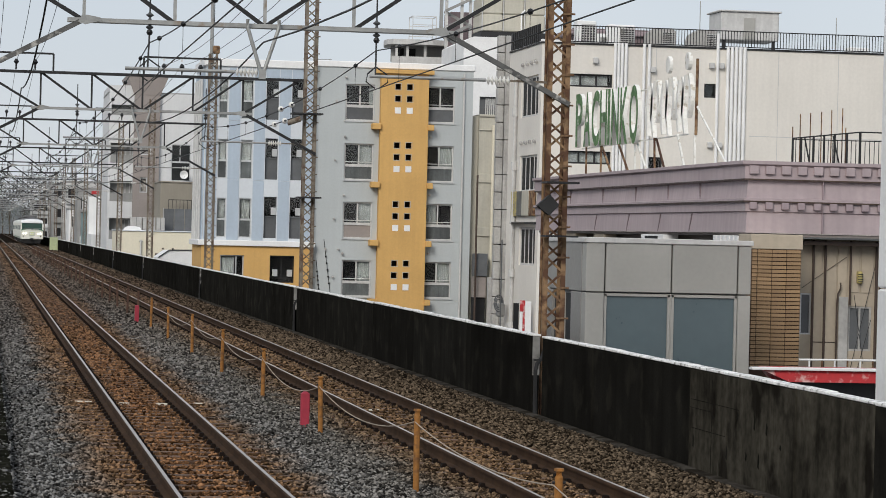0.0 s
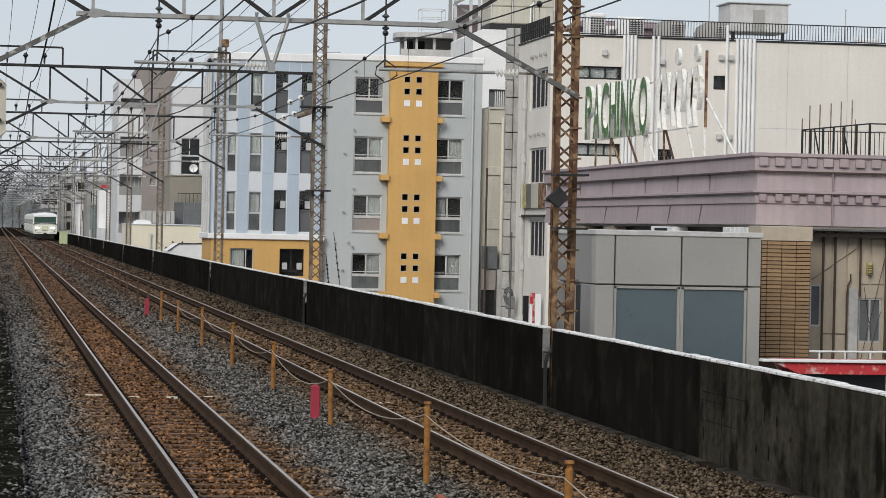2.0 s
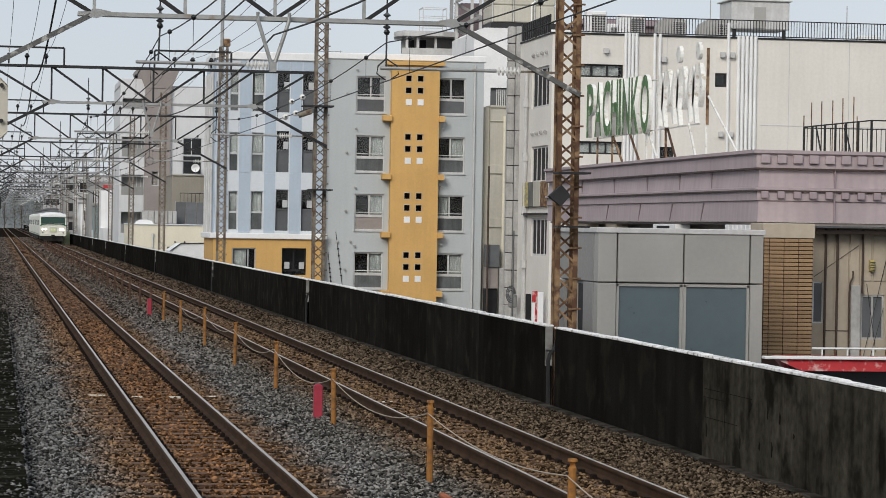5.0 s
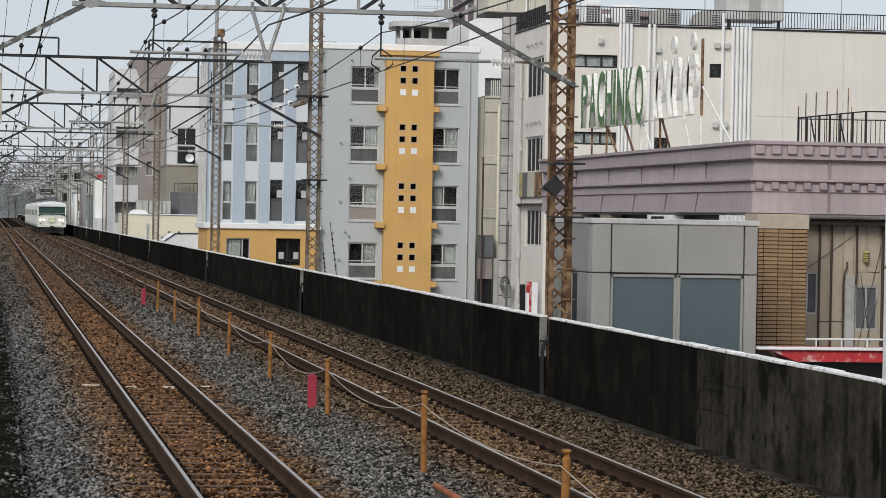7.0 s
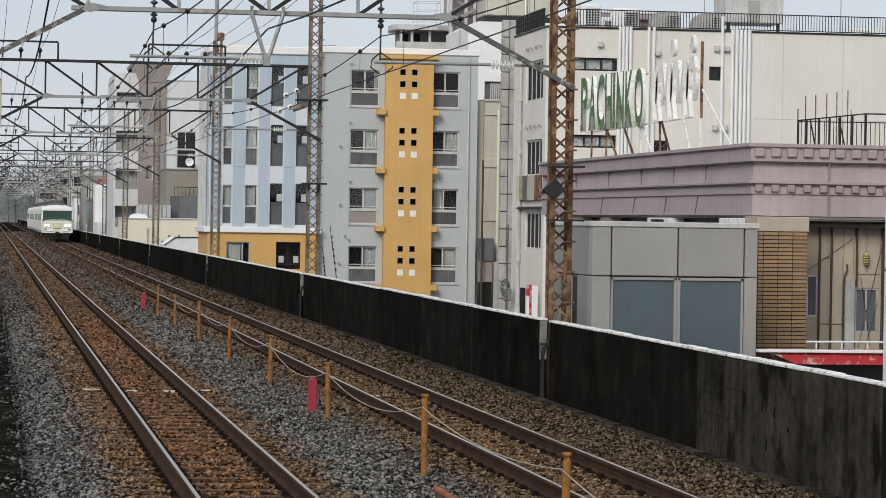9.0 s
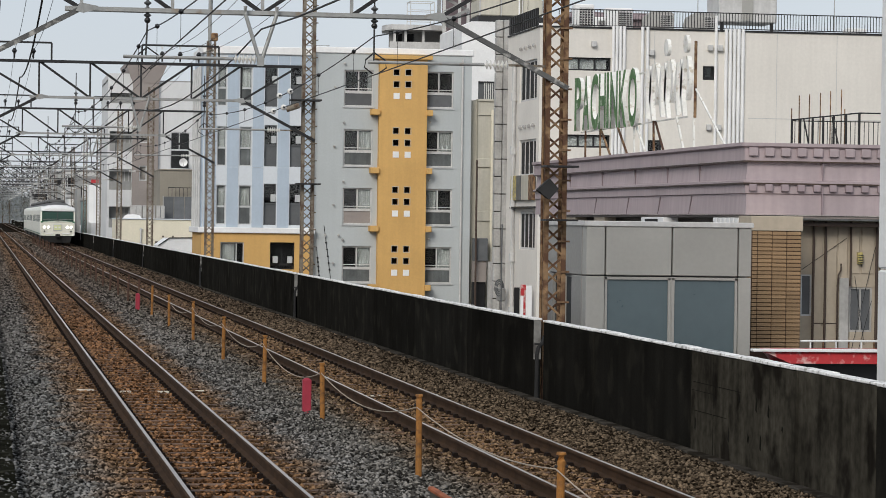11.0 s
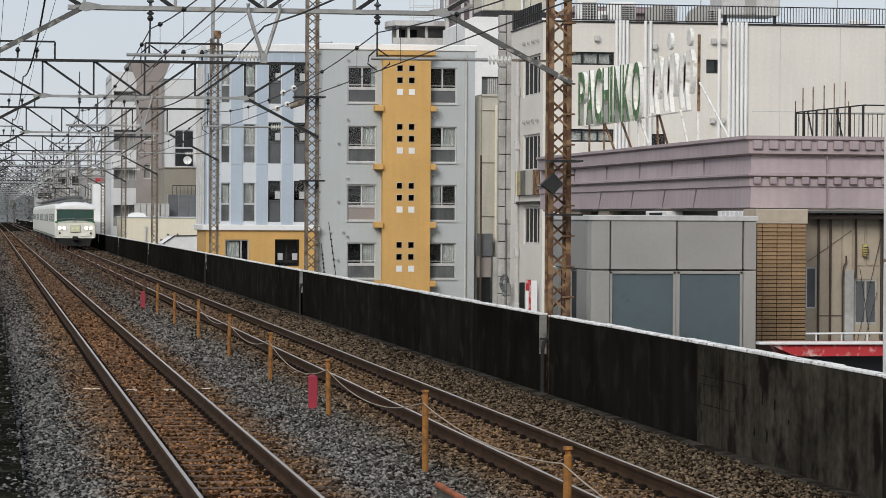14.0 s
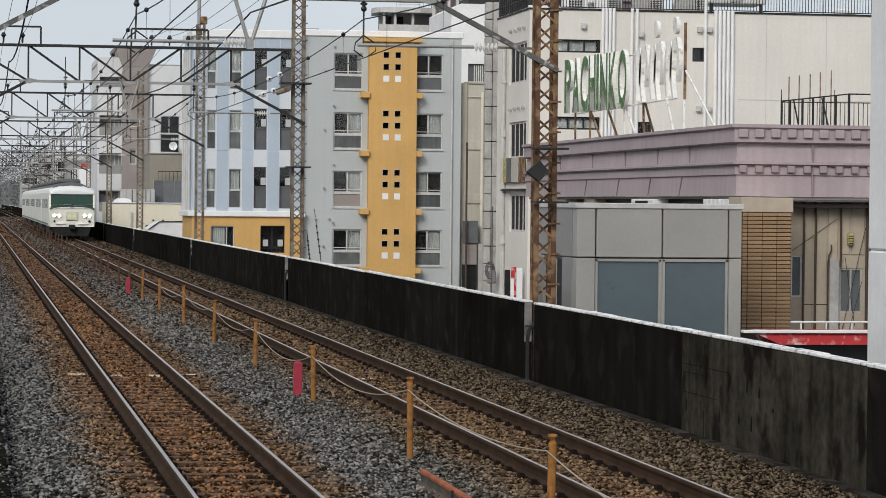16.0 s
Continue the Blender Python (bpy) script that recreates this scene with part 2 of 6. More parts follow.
def ballast_material(name, stones):
    """Crushed grey stone, rust-stained along the rails and between them; the bed's colour is darkened as shade in the
    gaps.
    """
    m = bpy.data.materials.new(name)
    m.use_nodes = True
    n, l = m.node_tree.nodes, m.node_tree.links
    bsdf = n["Principled BSDF"]
    bsdf.inputs["Roughness"].default_value, bsdf.inputs["Specular IOR Level"].default_value = 1.0, 0.0
    g = n.new("ShaderNodeNewGeometry")
    sep = n.new("ShaderNodeSeparateXYZ")
    l.new(g.outputs["Position"], sep.inputs[0])
    wob = n.new("ShaderNodeTexNoise")
    wob.inputs["Scale"].default_value, wob.inputs["Detail"].default_value = 0.9, 5
    l.new(g.outputs["Position"], wob.inputs["Vector"])
    shift = n.new("ShaderNodeMath")
    shift.operation = "MULTIPLY_ADD"
    shift.inputs[1].default_value, shift.inputs[2].default_value = 1.1, -0.55
    l.new(wob.outputs[0], shift.inputs[0])
    off = n.new("ShaderNodeMath")
    l.new(sep.outputs[0], off.inputs[0])
    l.new(shift.outputs[0], off.inputs[1])
    tone = n.new("ShaderNodeMapRange")
    tone.inputs[2].default_value = 10.0
    l.new(off.outputs[0], tone.inputs[0])
    r = n.new("ShaderNodeValToRGB")
    stops = [(0.0, (0.03, 0.028, 0.024)), (0.35, (0.100, 0.099, 0.096)), (0.95, (0.110, 0.107, 0.101)), (1.45, (0.135, 0.083, 0.047)),
             (2.4, (0.146, 0.074, 0.036)), (3.2, (0.130, 0.078, 0.042)), (3.7, (0.122, 0.117, 0.11)), (4.5, (0.108, 0.100, 0.088)),
             (5.1, (0.105, 0.073, 0.046)), (5.9, (0.122, 0.076, 0.042)), (6.9, (0.098, 0.072, 0.048)), (8.3, (0.07, 0.054, 0.038))]
    e = r.color_ramp.elements
    e[0].position, e[0].color = stops[0][0] / 10, (*stops[0][1], 1)
    e[1].position, e[1].color = stops[-1][0] / 10, (*stops[-1][1], 1)
    for x, c in stops[1:-1]:
        e.new(x / 10).color = (*c, 1)
    l.new(tone.outputs[0], r.inputs[0])
    away = n.new("ShaderNodeMapRange")
    away.inputs[1].default_value, away.inputs[2].default_value, away.inputs[4].default_value = 40, 120, 0.65
    l.new(sep.outputs[1], away.inputs[0])
    soil = n.new("ShaderNodeMix")
    soil.data_type = "RGBA"
    soil.inputs[7].default_value = (0.07, 0.05, 0.037, 1)
    l.new(away.outputs[0], soil.inputs[0])
    l.new(r.outputs[0], soil.inputs[6])
    grain = n.new("ShaderNodeTexVoronoi")
    grain.inputs["Scale"].default_value = 17.0
    l.new(g.outputs["Position"], grain.inputs["Vector"])
    val = n.new("ShaderNodeMapRange")
    # the bed is multiplied down to paint shade between the stones
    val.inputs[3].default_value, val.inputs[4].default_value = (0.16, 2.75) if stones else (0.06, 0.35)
    if stones:
        skew = n.new("ShaderNodeMath")
        skew.operation = "POWER"
        skew.inputs[1].default_value = 1.5
        l.new(g.outputs["Random Per Island"], skew.inputs[0])
        l.new(skew.outputs[0], val.inputs[0])
    else:
        sp = n.new("ShaderNodeSeparateColor")
        l.new(grain.outputs["Color"], sp.inputs[0])
        l.new(sp.outputs[0], val.inputs[0])
        b = n.new("ShaderNodeBump")
        b.inputs["Strength"].default_value, b.inputs["Distance"].default_value = 0.9, 0.05
        l.new(grain.outputs["Distance"], b.inputs["Height"])
        l.new(b.outputs[0], bsdf.inputs["Normal"])
    s = n.new("ShaderNodeVectorMath")
    s.operation = "SCALE"
    l.new(soil.outputs[2], s.inputs[0])
    l.new(val.outputs[0], s.inputs["Scale"])
    l.new(s.outputs[0], bsdf.inputs["Base Color"])
    return m


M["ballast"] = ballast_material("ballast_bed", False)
M["stones"] = ballast_material("ballast_stone", True)


# ---- mesh tools ----
class Shape:
    """Collects boxes, beams, tubes and plates into one mesh."""

    def __init__(self):
        self.v, self.f, self.k = [], [], []

    def add(self, verts, faces, slot=0):
        o = len(self.v)
        self.v += [tuple(p) for p in verts]
        self.f += [tuple(o + i for i in q) for q in faces]
        self.k += [slot] * len(faces)
        return self

    def box(self, x0, x1, y0, y1, z0, z1, slot=0):
        vs = [(x, y, z) for z in (z0, z1) for y in (y0, y1) for x in (x0, x1)]
        return self.add(vs, [(0, 2, 3, 1), (4, 5, 7, 6), (0, 1, 5, 4), (2, 6, 7, 3), (0, 4, 6, 2), (1, 3, 7, 5)], slot)

    def soft_box(self, x0, x1, y0, y1, z0, z1, c=0.01, slot=0):
        """A box with chamfered vertical and top edges."""
        def ring(i, z):
            return [(x0 + i + c, y0 + i, z), (x1 - i - c, y0 + i, z), (x1 - i, y0 + i + c, z), (x1 - i, y1 - i - c, z),
                    (x1 - i - c, y1 - i, z), (x0 + i + c, y1 - i, z), (x0 + i, y1 - i - c, z), (x0 + i, y0 + i + c, z)]
        rings = [ring(c, z0), ring(0, z0 + c), ring(0, z1 - c), ring(c, z1)]
        return self.loft(rings, slot)

    def loft(self, rings, slot=0, cap=True):
        n = len(rings[0])
        faces = [(i * n + j, i * n + (j + 1) % n, (i + 1) * n + (j + 1) % n, (i + 1) * n + j)
                 for i in range(len(rings) - 1) for j in range(n)]
        if cap:
            faces += [tuple(range(n))[::-1], tuple((len(rings) - 1) * n + j for j in range(n))]
        return self.add([p for r in rings for p in r], faces, slot)

    def beam(self, p, q, w, h=None, slot=0):
        """A square bar from p to q."""
        h = h or w
        p, q = Vector(p), Vector(q)
        d = (q - p).normalized()
        side = d.cross(Vector((0, 0, 1)))
        side = Vector((1, 0, 0)) if side.length < 1e-3 else side.normalized()
        up = side.cross(d)
        r = [[e + side * (a * w / 2) + up * (b * h / 2) for a, b in ((-1, -1), (1, -1), (1, 1), (-1, 1))] for e in (p, q)]
        return self.loft(r, slot)

    def tube(self, pts, r, n=6, slot=0):
        rings = []
        pts = [Vector(p) for p in pts]
        for i, p in enumerate(pts):
            d = (pts[min(i + 1, len(pts) - 1)] - pts[max(i - 1, 0)]).normalized()
            side = d.cross(Vector((0, 0, 1)))
            side = Vector((1, 0, 0)) if side.length < 1e-3 else side.normalized()
            up = side.cross(d)
            rad = r[i] if isinstance(r, (list, tuple)) else r
            rings.append([p + rad * (math.cos(6.2832 * j / n) * side + math.sin(6.2832 * j / n) * up) for j in range(n)])
        return self.loft(rings, slot)

    def ball(self, c, r, n=8, m=5, slot=0, squash=1.0):
        rings = [[(c[0] + r * math.sin(math.pi * (i + 0.03) / m * 0.985) * math.cos(6.2832 * j / n),
                   c[1] + r * math.sin(math.pi * (i + 0.03) / m * 0.985) * math.sin(6.2832 * j / n),
                   c[2] - squash * r * math.cos(math.pi * (i + 0.03) / m * 0.985)) for j in range(n)] for i in range(m + 1)]
        return self.loft(rings, slot)

    def mesh(self, name, mats, smooth=False):
        me = bpy.data.meshes.new(name)
        me.from_pydata(self.v, [], self.f)
        for m in mats:
            me.materials.append(m)
        me.polygons.foreach_set("material_index", self.k)
        if smooth:
            me.polygons.foreach_set("use_smooth", [True] * len(self.f))
        bm = bmesh.new()
        bm.from_mesh(me)
        bmesh.ops.recalc_face_normals(bm, faces=bm.faces)
        bm.to_mesh(me)
        bm.free()
        return me


def part(name, shape, material, parent=None, label="", smooth=False, at=None):
    """Links a shape as one mesh object, under a thing or a part if one is given."""
    mats = material if isinstance(material, (list, tuple)) else [material]
    data = shape if isinstance(shape, bpy.types.Mesh) else shape.mesh(name, [M[k] if isinstance(k, str) else k for k in mats], smooth)
    ob = new(name, data)
    if parent:
        ob.parent = parent
    if at:
        ob.location = at
    return tagged(ob, label)


def thing(name, x=0, y=0, z=0, label="", category="", group="", kind=""):
    """An empty at a thing's base, which carries its parts."""
    ob = new(name)
    ob.empty_display_size = 0.2
    ob.location = (x, y, z)
    return tagged(ob, label, category, group, kind)


def S():
    return Shape()


# ---- facades ----
def facade(s, at, u0, u1, z0, z1, holes, thick=0.2, side=False, slot=0):
    """A wall with real openings, into shape s. It faces the camera at y = at, or, as a side, the track at x = at."""
    def pt(u, d, z):
        return (at + d, u, z) if side else (u, at + d, z)
    us = sorted({u0, u1, *(h[0] for h in holes), *(h[1] for h in holes)})
    zs = sorted({z0, z1, *(h[2] for h in holes), *(h[3] for h in holes)})
    for a, b in zip(us, us[1:]):
        for c, d in zip(zs, zs[1:]):
            if any(h[0] <= a and b <= h[1] and h[2] <= c and d <= h[3] for h in holes):
                continue
            for t in (0, thick):
                s.add([pt(a, t, c), pt(b, t, c), pt(b, t, d), pt(a, t, d)], [(0, 1, 2, 3)], slot)
    for a, b, c, d in [*holes, (u0, u1, z0, z1)]:
        q = [(a, c), (b, c), (b, d), (a, d)]
        for (p0, p1) in zip(q, q[1:] + q[:1]):
            s.add([pt(p0[0], 0, p0[1]), pt(p1[0], 0, p1[1]), pt(p1[0], thick, p1[1]), pt(p0[0], thick, p0[1])], [(0, 1, 2, 3)], slot)
    return s


def oriented(s, at, side):
    """Turns a shape built on the plane y = 0 onto a facade."""
    s.v = [(at + y, x, z) if side else (x, at + y, z) for x, y, z in s.v]
    return s


def window(parent, at, u0, u1, z0, z1, side=False, mullions=(0.5,), rail=None, low="glass", curtain=0.0, pane="glass", bar=0.05, frame_mat="frame", depth=0.12, name="window"):
    """A window set back in its opening: frame, panes, curtain and a box behind, coloured near-black as an unlit room.
    """
    ya, yb = depth + 0.045, depth + 0.6
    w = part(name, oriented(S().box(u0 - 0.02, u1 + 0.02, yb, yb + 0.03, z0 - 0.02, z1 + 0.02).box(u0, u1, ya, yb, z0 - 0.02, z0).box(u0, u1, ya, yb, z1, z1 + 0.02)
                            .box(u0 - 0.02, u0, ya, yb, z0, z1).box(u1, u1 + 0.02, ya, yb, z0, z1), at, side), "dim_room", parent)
    f = S()
    y0, y1 = depth - 0.03, depth + 0.04
    f.box(u0, u0 + bar, y0, y1, z0, z1).box(u1 - bar, u1, y0, y1, z0, z1)
    f.box(u0 + bar, u1 - bar, y0, y1, z0, z0 + bar).box(u0 + bar, u1 - bar, y0, y1, z1 - bar, z1)
    zr = None
    if rail is not None:
        zr = z0 + rail * (z1 - z0)
        f.box(u0 + bar, u1 - bar, y0 - 0.01, y1, zr - bar, zr + bar)
    for k in mullions:
        u = u0 + k * (u1 - u0)
        f.box(u - bar / 2, u + bar / 2, y0 + 0.005, y1, (zr + bar) if zr else z0 + bar, z1 - bar)
    part("frame", oriented(f, at, side), frame_mat, w)
    cuts = [u0 + bar, *(u0 + k * (u1 - u0) for k in mullions), u1 - bar]
    for a, b in zip(cuts, cuts[1:]):
        p = part("pane", oriented(S().box(a, b, depth, depth + 0.008, (zr or z0) + bar, z1 - bar), at, side), pane, w)
        p.visible_shadow = False
    if zr:
        p = part("lower_pane" if low == "glass" else "lower_panel", oriented(S().box(u0 + bar, u1 - bar, depth, depth + 0.01, z0 + bar, zr - bar), at, side), low, w)
        p.visible_shadow = low != "glass"
    if curtain:
        c, n = S(), 14
        a, b = (u0 + bar, u0 + bar + abs(curtain) * (u1 - u0 - 2 * bar)) if curtain > 0 else (u1 - bar - abs(curtain) * (u1 - u0 - 2 * bar), u1 - bar)
        xs = [a + (b - a) * i / n for i in range(n + 1)]
        for i in range(n):
            ya, yb = depth + 0.1 + 0.012 * (i % 2), depth + 0.1 + 0.012 * ((i + 1) % 2)
            c.add([(xs[i], ya, (zr or z0) + 0.03), (xs[i + 1], yb, (zr or z0) + 0.03), (xs[i + 1], yb, z1 - 0.04), (xs[i], ya, z1 - 0.04)], [(0, 1, 2, 3)])
        part("curtain", oriented(c, at, side), "curtain", w)
    return w


def vent(parent, x, y, z, r=0.05):
    """A round hooded wall vent."""
    s = S().tube([(x, y, z), (x, y - 0.06, z)], r * 1.15, 10).tube([(x, y - 0.06, z), (x, y - 0.16, z - 0.03)], [r, r * 0.8], 10)
    return part("vent_hood", s, "duct", parent)


# ---- ground, viaduct, ballast, wall ----
part("ground", S().box(-3000, 3000, -400, 4500, -7.6, -7.0), "city_ground", label="grey asphalt streets of the town below the viaduct")
tagged(bpy.data.objects["ground"], category="ground", kind="structure")
tagged(part("viaduct", S().box(-9, 9.25, -40, 900, -1.5, -0.42), "deck", label="grey concrete viaduct deck that carries the tracks"), category="viaduct", kind="structure")

BED = [(-9, -0.30), (-0.2, -0.28), (0.36, -0.26), (0.7, -0.16), (1.2, -0.15), (1.5, -0.172), (3.3, -0.172), (3.7, -0.145), (4.5, -0.14),
       (5.0, -0.17), (6.9, -0.17), (7.5, -0.18), (8.3, -0.23), (8.46, -0.24)]


def bed_height(x):
    return float(np.interp(x, [b[0] for b in BED], [b[1] for b in BED]))


def build_ballast():
    """The ballast bed with loose stones on its near stretch."""
    rng = np.random.default_rng(5)
    s = S()
    ys = [-40, 0, 20, 60, 120, 250, 500, 900]
    vs = [(x, y, z - 0.015) for y in ys for x, z in BED]
    n = len(BED)
    s.add(vs, [(i * n + j, i * n + j + 1, (i + 1) * n + j + 1, (i + 1) * n + j) for i in range(len(ys) - 1) for j in range(n - 1)])
    bed = part("ballast_bed", s, "ballast", label="grey crushed stone ballast bed, rust-brown along the rails, darkened as shade between stones")
    tagged(bed, category="ballast", kind="structure")
    # loose stones: octahedra of uneven shape, sparser with distance
    strips = [(19, 34, 640), (34, 50, 380), (50, 75, 180), (75, 120, 60), (120, 190, 24), (190, 420, 9)]
    pos, size = [], []
    for y0, y1, d in strips:
        k = int((y1 - y0) * 9.3 * d)
        p = np.stack([rng.uniform(-0.9, 8.4, k), rng.uniform(y0, y1, k), np.zeros(k)], 1)
        pos.append(p)
        size.append(rng.uniform(0.015, 0.037, k) * (1.0 if y0 < 50 else 1.4 if y0 < 120 else 2.4 if y0 < 190 else 3.6))
    pos, size = np.concatenate(pos), np.concatenate(size)
    low = np.array([[1, 0, 0], [0, 1, 0], [-1, 0, 0], [0, -1, 0], [0, 0, 1], [0, 0, -1]], float)
    tri = np.array([[0, 1, 4], [1, 2, 4], [2, 3, 4], [3, 0, 4], [1, 0, 5], [2, 1, 5], [3, 2, 5], [0, 3, 5]])
    keep = np.ones(len(pos), bool)
    for rx in (1.87, 2.94, 5.39, 6.45):
        keep &= np.abs(pos[:, 0] - rx) > 0.085
    inside = (np.abs(pos[:, 0] - 2.405) < 0.95) & (pos[:, 1] < 40)
    keep &= ~(inside & (rng.random(len(pos)) < 0.35))
    # the sleepers lie half bare near the camera
    over = np.abs((pos[:, 1] - 19 + 0.31) % 0.62 - 0.31) < 0.085
    for cx, part_bare in ((2.405, 0.8), (5.92, 0.6)):
        keep &= ~(over & (np.abs(pos[:, 0] - cx) < 1.0) & (pos[:, 1] < 60) & (rng.random(len(pos)) < part_bare))
    pos, size = pos[keep], size[keep]
    pos[:, 2] = np.interp(pos[:, 0], [b[0] for b in BED], [b[1] for b in BED]) + rng.uniform(-0.018, 0.024, len(pos))
    pos[:, 2] = np.where(pos[:, 0] < 0.36, rng.uniform(-0.17, -0.085, len(pos)), pos[:, 2])
    k = len(pos)
    a = rng.uniform(0, 6.283, k)
    jit = low[None] * rng.uniform(0.6, 1.25, (k, 6, 1)) + rng.normal(0, 0.26, (k, 6, 3))
    jit[:, :, 2] *= 0.62
    ca, sa = np.cos(a)[:, None], np.sin(a)[:, None]
    x, y = jit[:, :, 0] * ca - jit[:, :, 1] * sa, jit[:, :, 0] * sa + jit[:, :, 1] * ca
    v = np.stack([x, y, jit[:, :, 2]], 2) * size[:, None, None] + pos[:, None, :]
    f = tri[None] + (np.arange(k) * 6)[:, None, None]
    me = bpy.data.meshes.new("ballast_stones")
    me.vertices.add(k * 6)
    me.vertices.foreach_set("co", v.reshape(-1))
    me.loops.add(k * 24)
    me.loops.foreach_set("vertex_index", f.reshape(-1).astype(np.int32))
    me.polygons.add(k * 8)
    me.polygons.foreach_set("loop_start", np.arange(0, k * 24, 3, dtype=np.int32))
    me.materials.append(M["stones"])
    me.update(calc_edges=True)
    tagged(new("ballast_stones", me), "loose crushed ballast stones, grey and rust-brown", "ballast", kind="stuff")


build_ballast()

RAILS = [1.87, 2.94, 5.39, 6.45]
PROFILE = [(-0.062, -0.15), (0.062, -0.15), (0.062, -0.138), (0.012, -0.115), (0.009, -0.045), (0.032, -0.035), (0.032, -0.012), (0.019, 0.0),
           (-0.019, 0.0), (-0.032, -0.012), (-0.032, -0.035), (-0.009, -0.045), (-0.012, -0.115), (-0.062, -0.138)]


def rail_shape(y0, y1, dx=0.0):
    s = S().loft([[(dx + x, y, z) for x, z in PROFILE] for y in (y0, y1)])
    s.k[7] = 1
    return s


def track(name, left, right):
    root = thing(name, 0, 0, 0, "railway track of rust-brown rails on timber sleepers in ballast", "railway track", "railway tracks", "structure")
    for x in (left, right):
        part("rail", rail_shape(-40, 900, x), ["rail_side", "rail_top"], root, "worn steel rail with a shiny top")
    return root


track_near, track_far = track("track_1", 1.87, 2.94), track("track_2", 5.39, 6.45)


def sleeper_shape(s, y=0.0, x=0.0):
    s.box(x - 1.05, x + 1.05, y - 0.1, y + 0.1, -0.30, -0.158)
    for g in (-0.533, 0.533):
        s.box(x + g - 0.13, x + g + 0.13, y - 0.06, y + 0.06, -0.158, -0.146, 1)
        # clips are enlarged so their dark colour also covers their shadows
        for e in (-0.095, 0.095):
            s.loft([[(x + g + e * 1.2 - 0.036, y + v, -0.150), (x + g + e * 1.2 + 0.036, y + v, -0.150), (x + g + e * 1.2 + 0.022, y + v, -0.105), (x + g + e * 1.2 - 0.022, y + v, -0.105)] for v in (-0.05, 0.05)], 1)
    return s


def build_sleepers():
    me = sleeper_shape(S()).mesh("sleeper", [M["sleeper"], M["plate"]])
    for root, cx in ((track_near, 2.405), (track_far, 5.92)):
        for i in range(140):
            part("sleeper", me, None, root, at=(cx, 19 + 0.62 * i, 0))
        far = S()
        for i in range(140, 520):
            sleeper_shape(far, 19 + 0.62 * i, cx)
        tagged(part("far_sleepers", far, ["sleeper", "plate"], root), kind="stuff")


def parapet():
    """The soot-black parapet with panels, joints and pale coping, broken at each gantry mast."""
    root = thing("wall_east", 8.43, 0, 0, "soot-black concrete viaduct parapet with a pale weathered coping", "wall", kind="structure")
    breaks = [42.15, 75.8, 109.5, 149.5, 184.2, 218.0, 247.7, 282.7]
    joints = [18.0, 22.0, 25.4, 28.02, 32.43, 37.83]
    spans = []
    edges = sorted(joints + breaks)
    last = 12.0
    for e in edges:
        while e - last > 8.5:
            spans.append((last, last + 6.0))
            last += 6.0
        spans.append((last, e))
        last = e
    spans += [(last + 20 * i, last + 20 * (i + 1)) for i in range(30)]
    rng = random.Random(3)
    for a, b in spans:
        pale = 25.0 < (a + b) / 2 < 32.5
        y0, y1 = a + 0.012, b - (0.80 if b in breaks else 0.012)
        bulge = rng.uniform(-0.006, 0.006)
        top = 0.986 + rng.uniform(-0.004, 0.003)
        p = part("panel", S().soft_box(0 + bulge, 0.12, y0, y1, -0.42, top, 0.008), "wall_pale" if pale else "wall_dark", root,
                 "grey patched concrete panel" if pale else "")
        if pale and a > 27:
            for z, u, w in ((0.28, 0.15, 0.75), (0.52, 0.05, 0.55), (0.62, 0.1, 1.0)):
                part("form_joint", S().box(-0.004 + bulge, 0.01, b - w * (b - a) * 0.5, b - u, z, z + 0.006), "wall_dark", p)
            if a > 28.01:
                part("form_joint", S().box(-0.004 + bulge, 0.01, b - 1.05, b - 1.04, -0.2, 0.9), "wall_dark", p)
            for k in range(9):
                y, z, h = rng.uniform(a + 0.2, b - 0.2), rng.uniform(0.0, 0.5), rng.uniform(0.06, 0.2)
                part("chipped_spot", S().loft([[(-0.003 + bulge, y, z), (-0.003 + bulge, y + 0.05, z + 0.02), (-0.003 + bulge, y + 0.03, z + h), (-0.003 + bulge, y - 0.02, z + h * 0.7)],
                                               [(0.01, y, z), (0.01, y + 0.05, z + 0.02), (0.01, y + 0.03, z + h), (0.01, y - 0.02, z + h * 0.7)]]), "wall_dark", p)
        if a in breaks:
            part("bare_end", S().soft_box(0.0 + bulge, 0.118, y0 - 0.02, y0 - 0.001, 0.38, top, 0.004), "wall_end", p, "bare pale concrete end")
        # the coping runs in short uneven lengths
        u = y0
        while u < y1 - 0.02:
            v = min(y1, u + rng.uniform(0.5, 1.6) * (1 if a < 60 else 5))
            q = rng.uniform(-0.008, 0.008)
            part("coping", S().soft_box(-0.010 + bulge + q, 0.135 + q, u, v, top + 0.004, top + 0.030 + rng.uniform(0, 0.012), 0.006), "coping", p, "pale chipped coping")
            u = v
        part("core", S().box(0.03, 0.10, a - 0.01 if a not in breaks else y0, y1 + (0.02 if b not in breaks else 0), -0.42, 0.95), "wall_dark", p)
    part("kerb", S().soft_box(-0.17, -0.01, 12, 700, -0.4, -0.185), "kerb", root, "low dusty concrete kerb")
    return root


parapet()


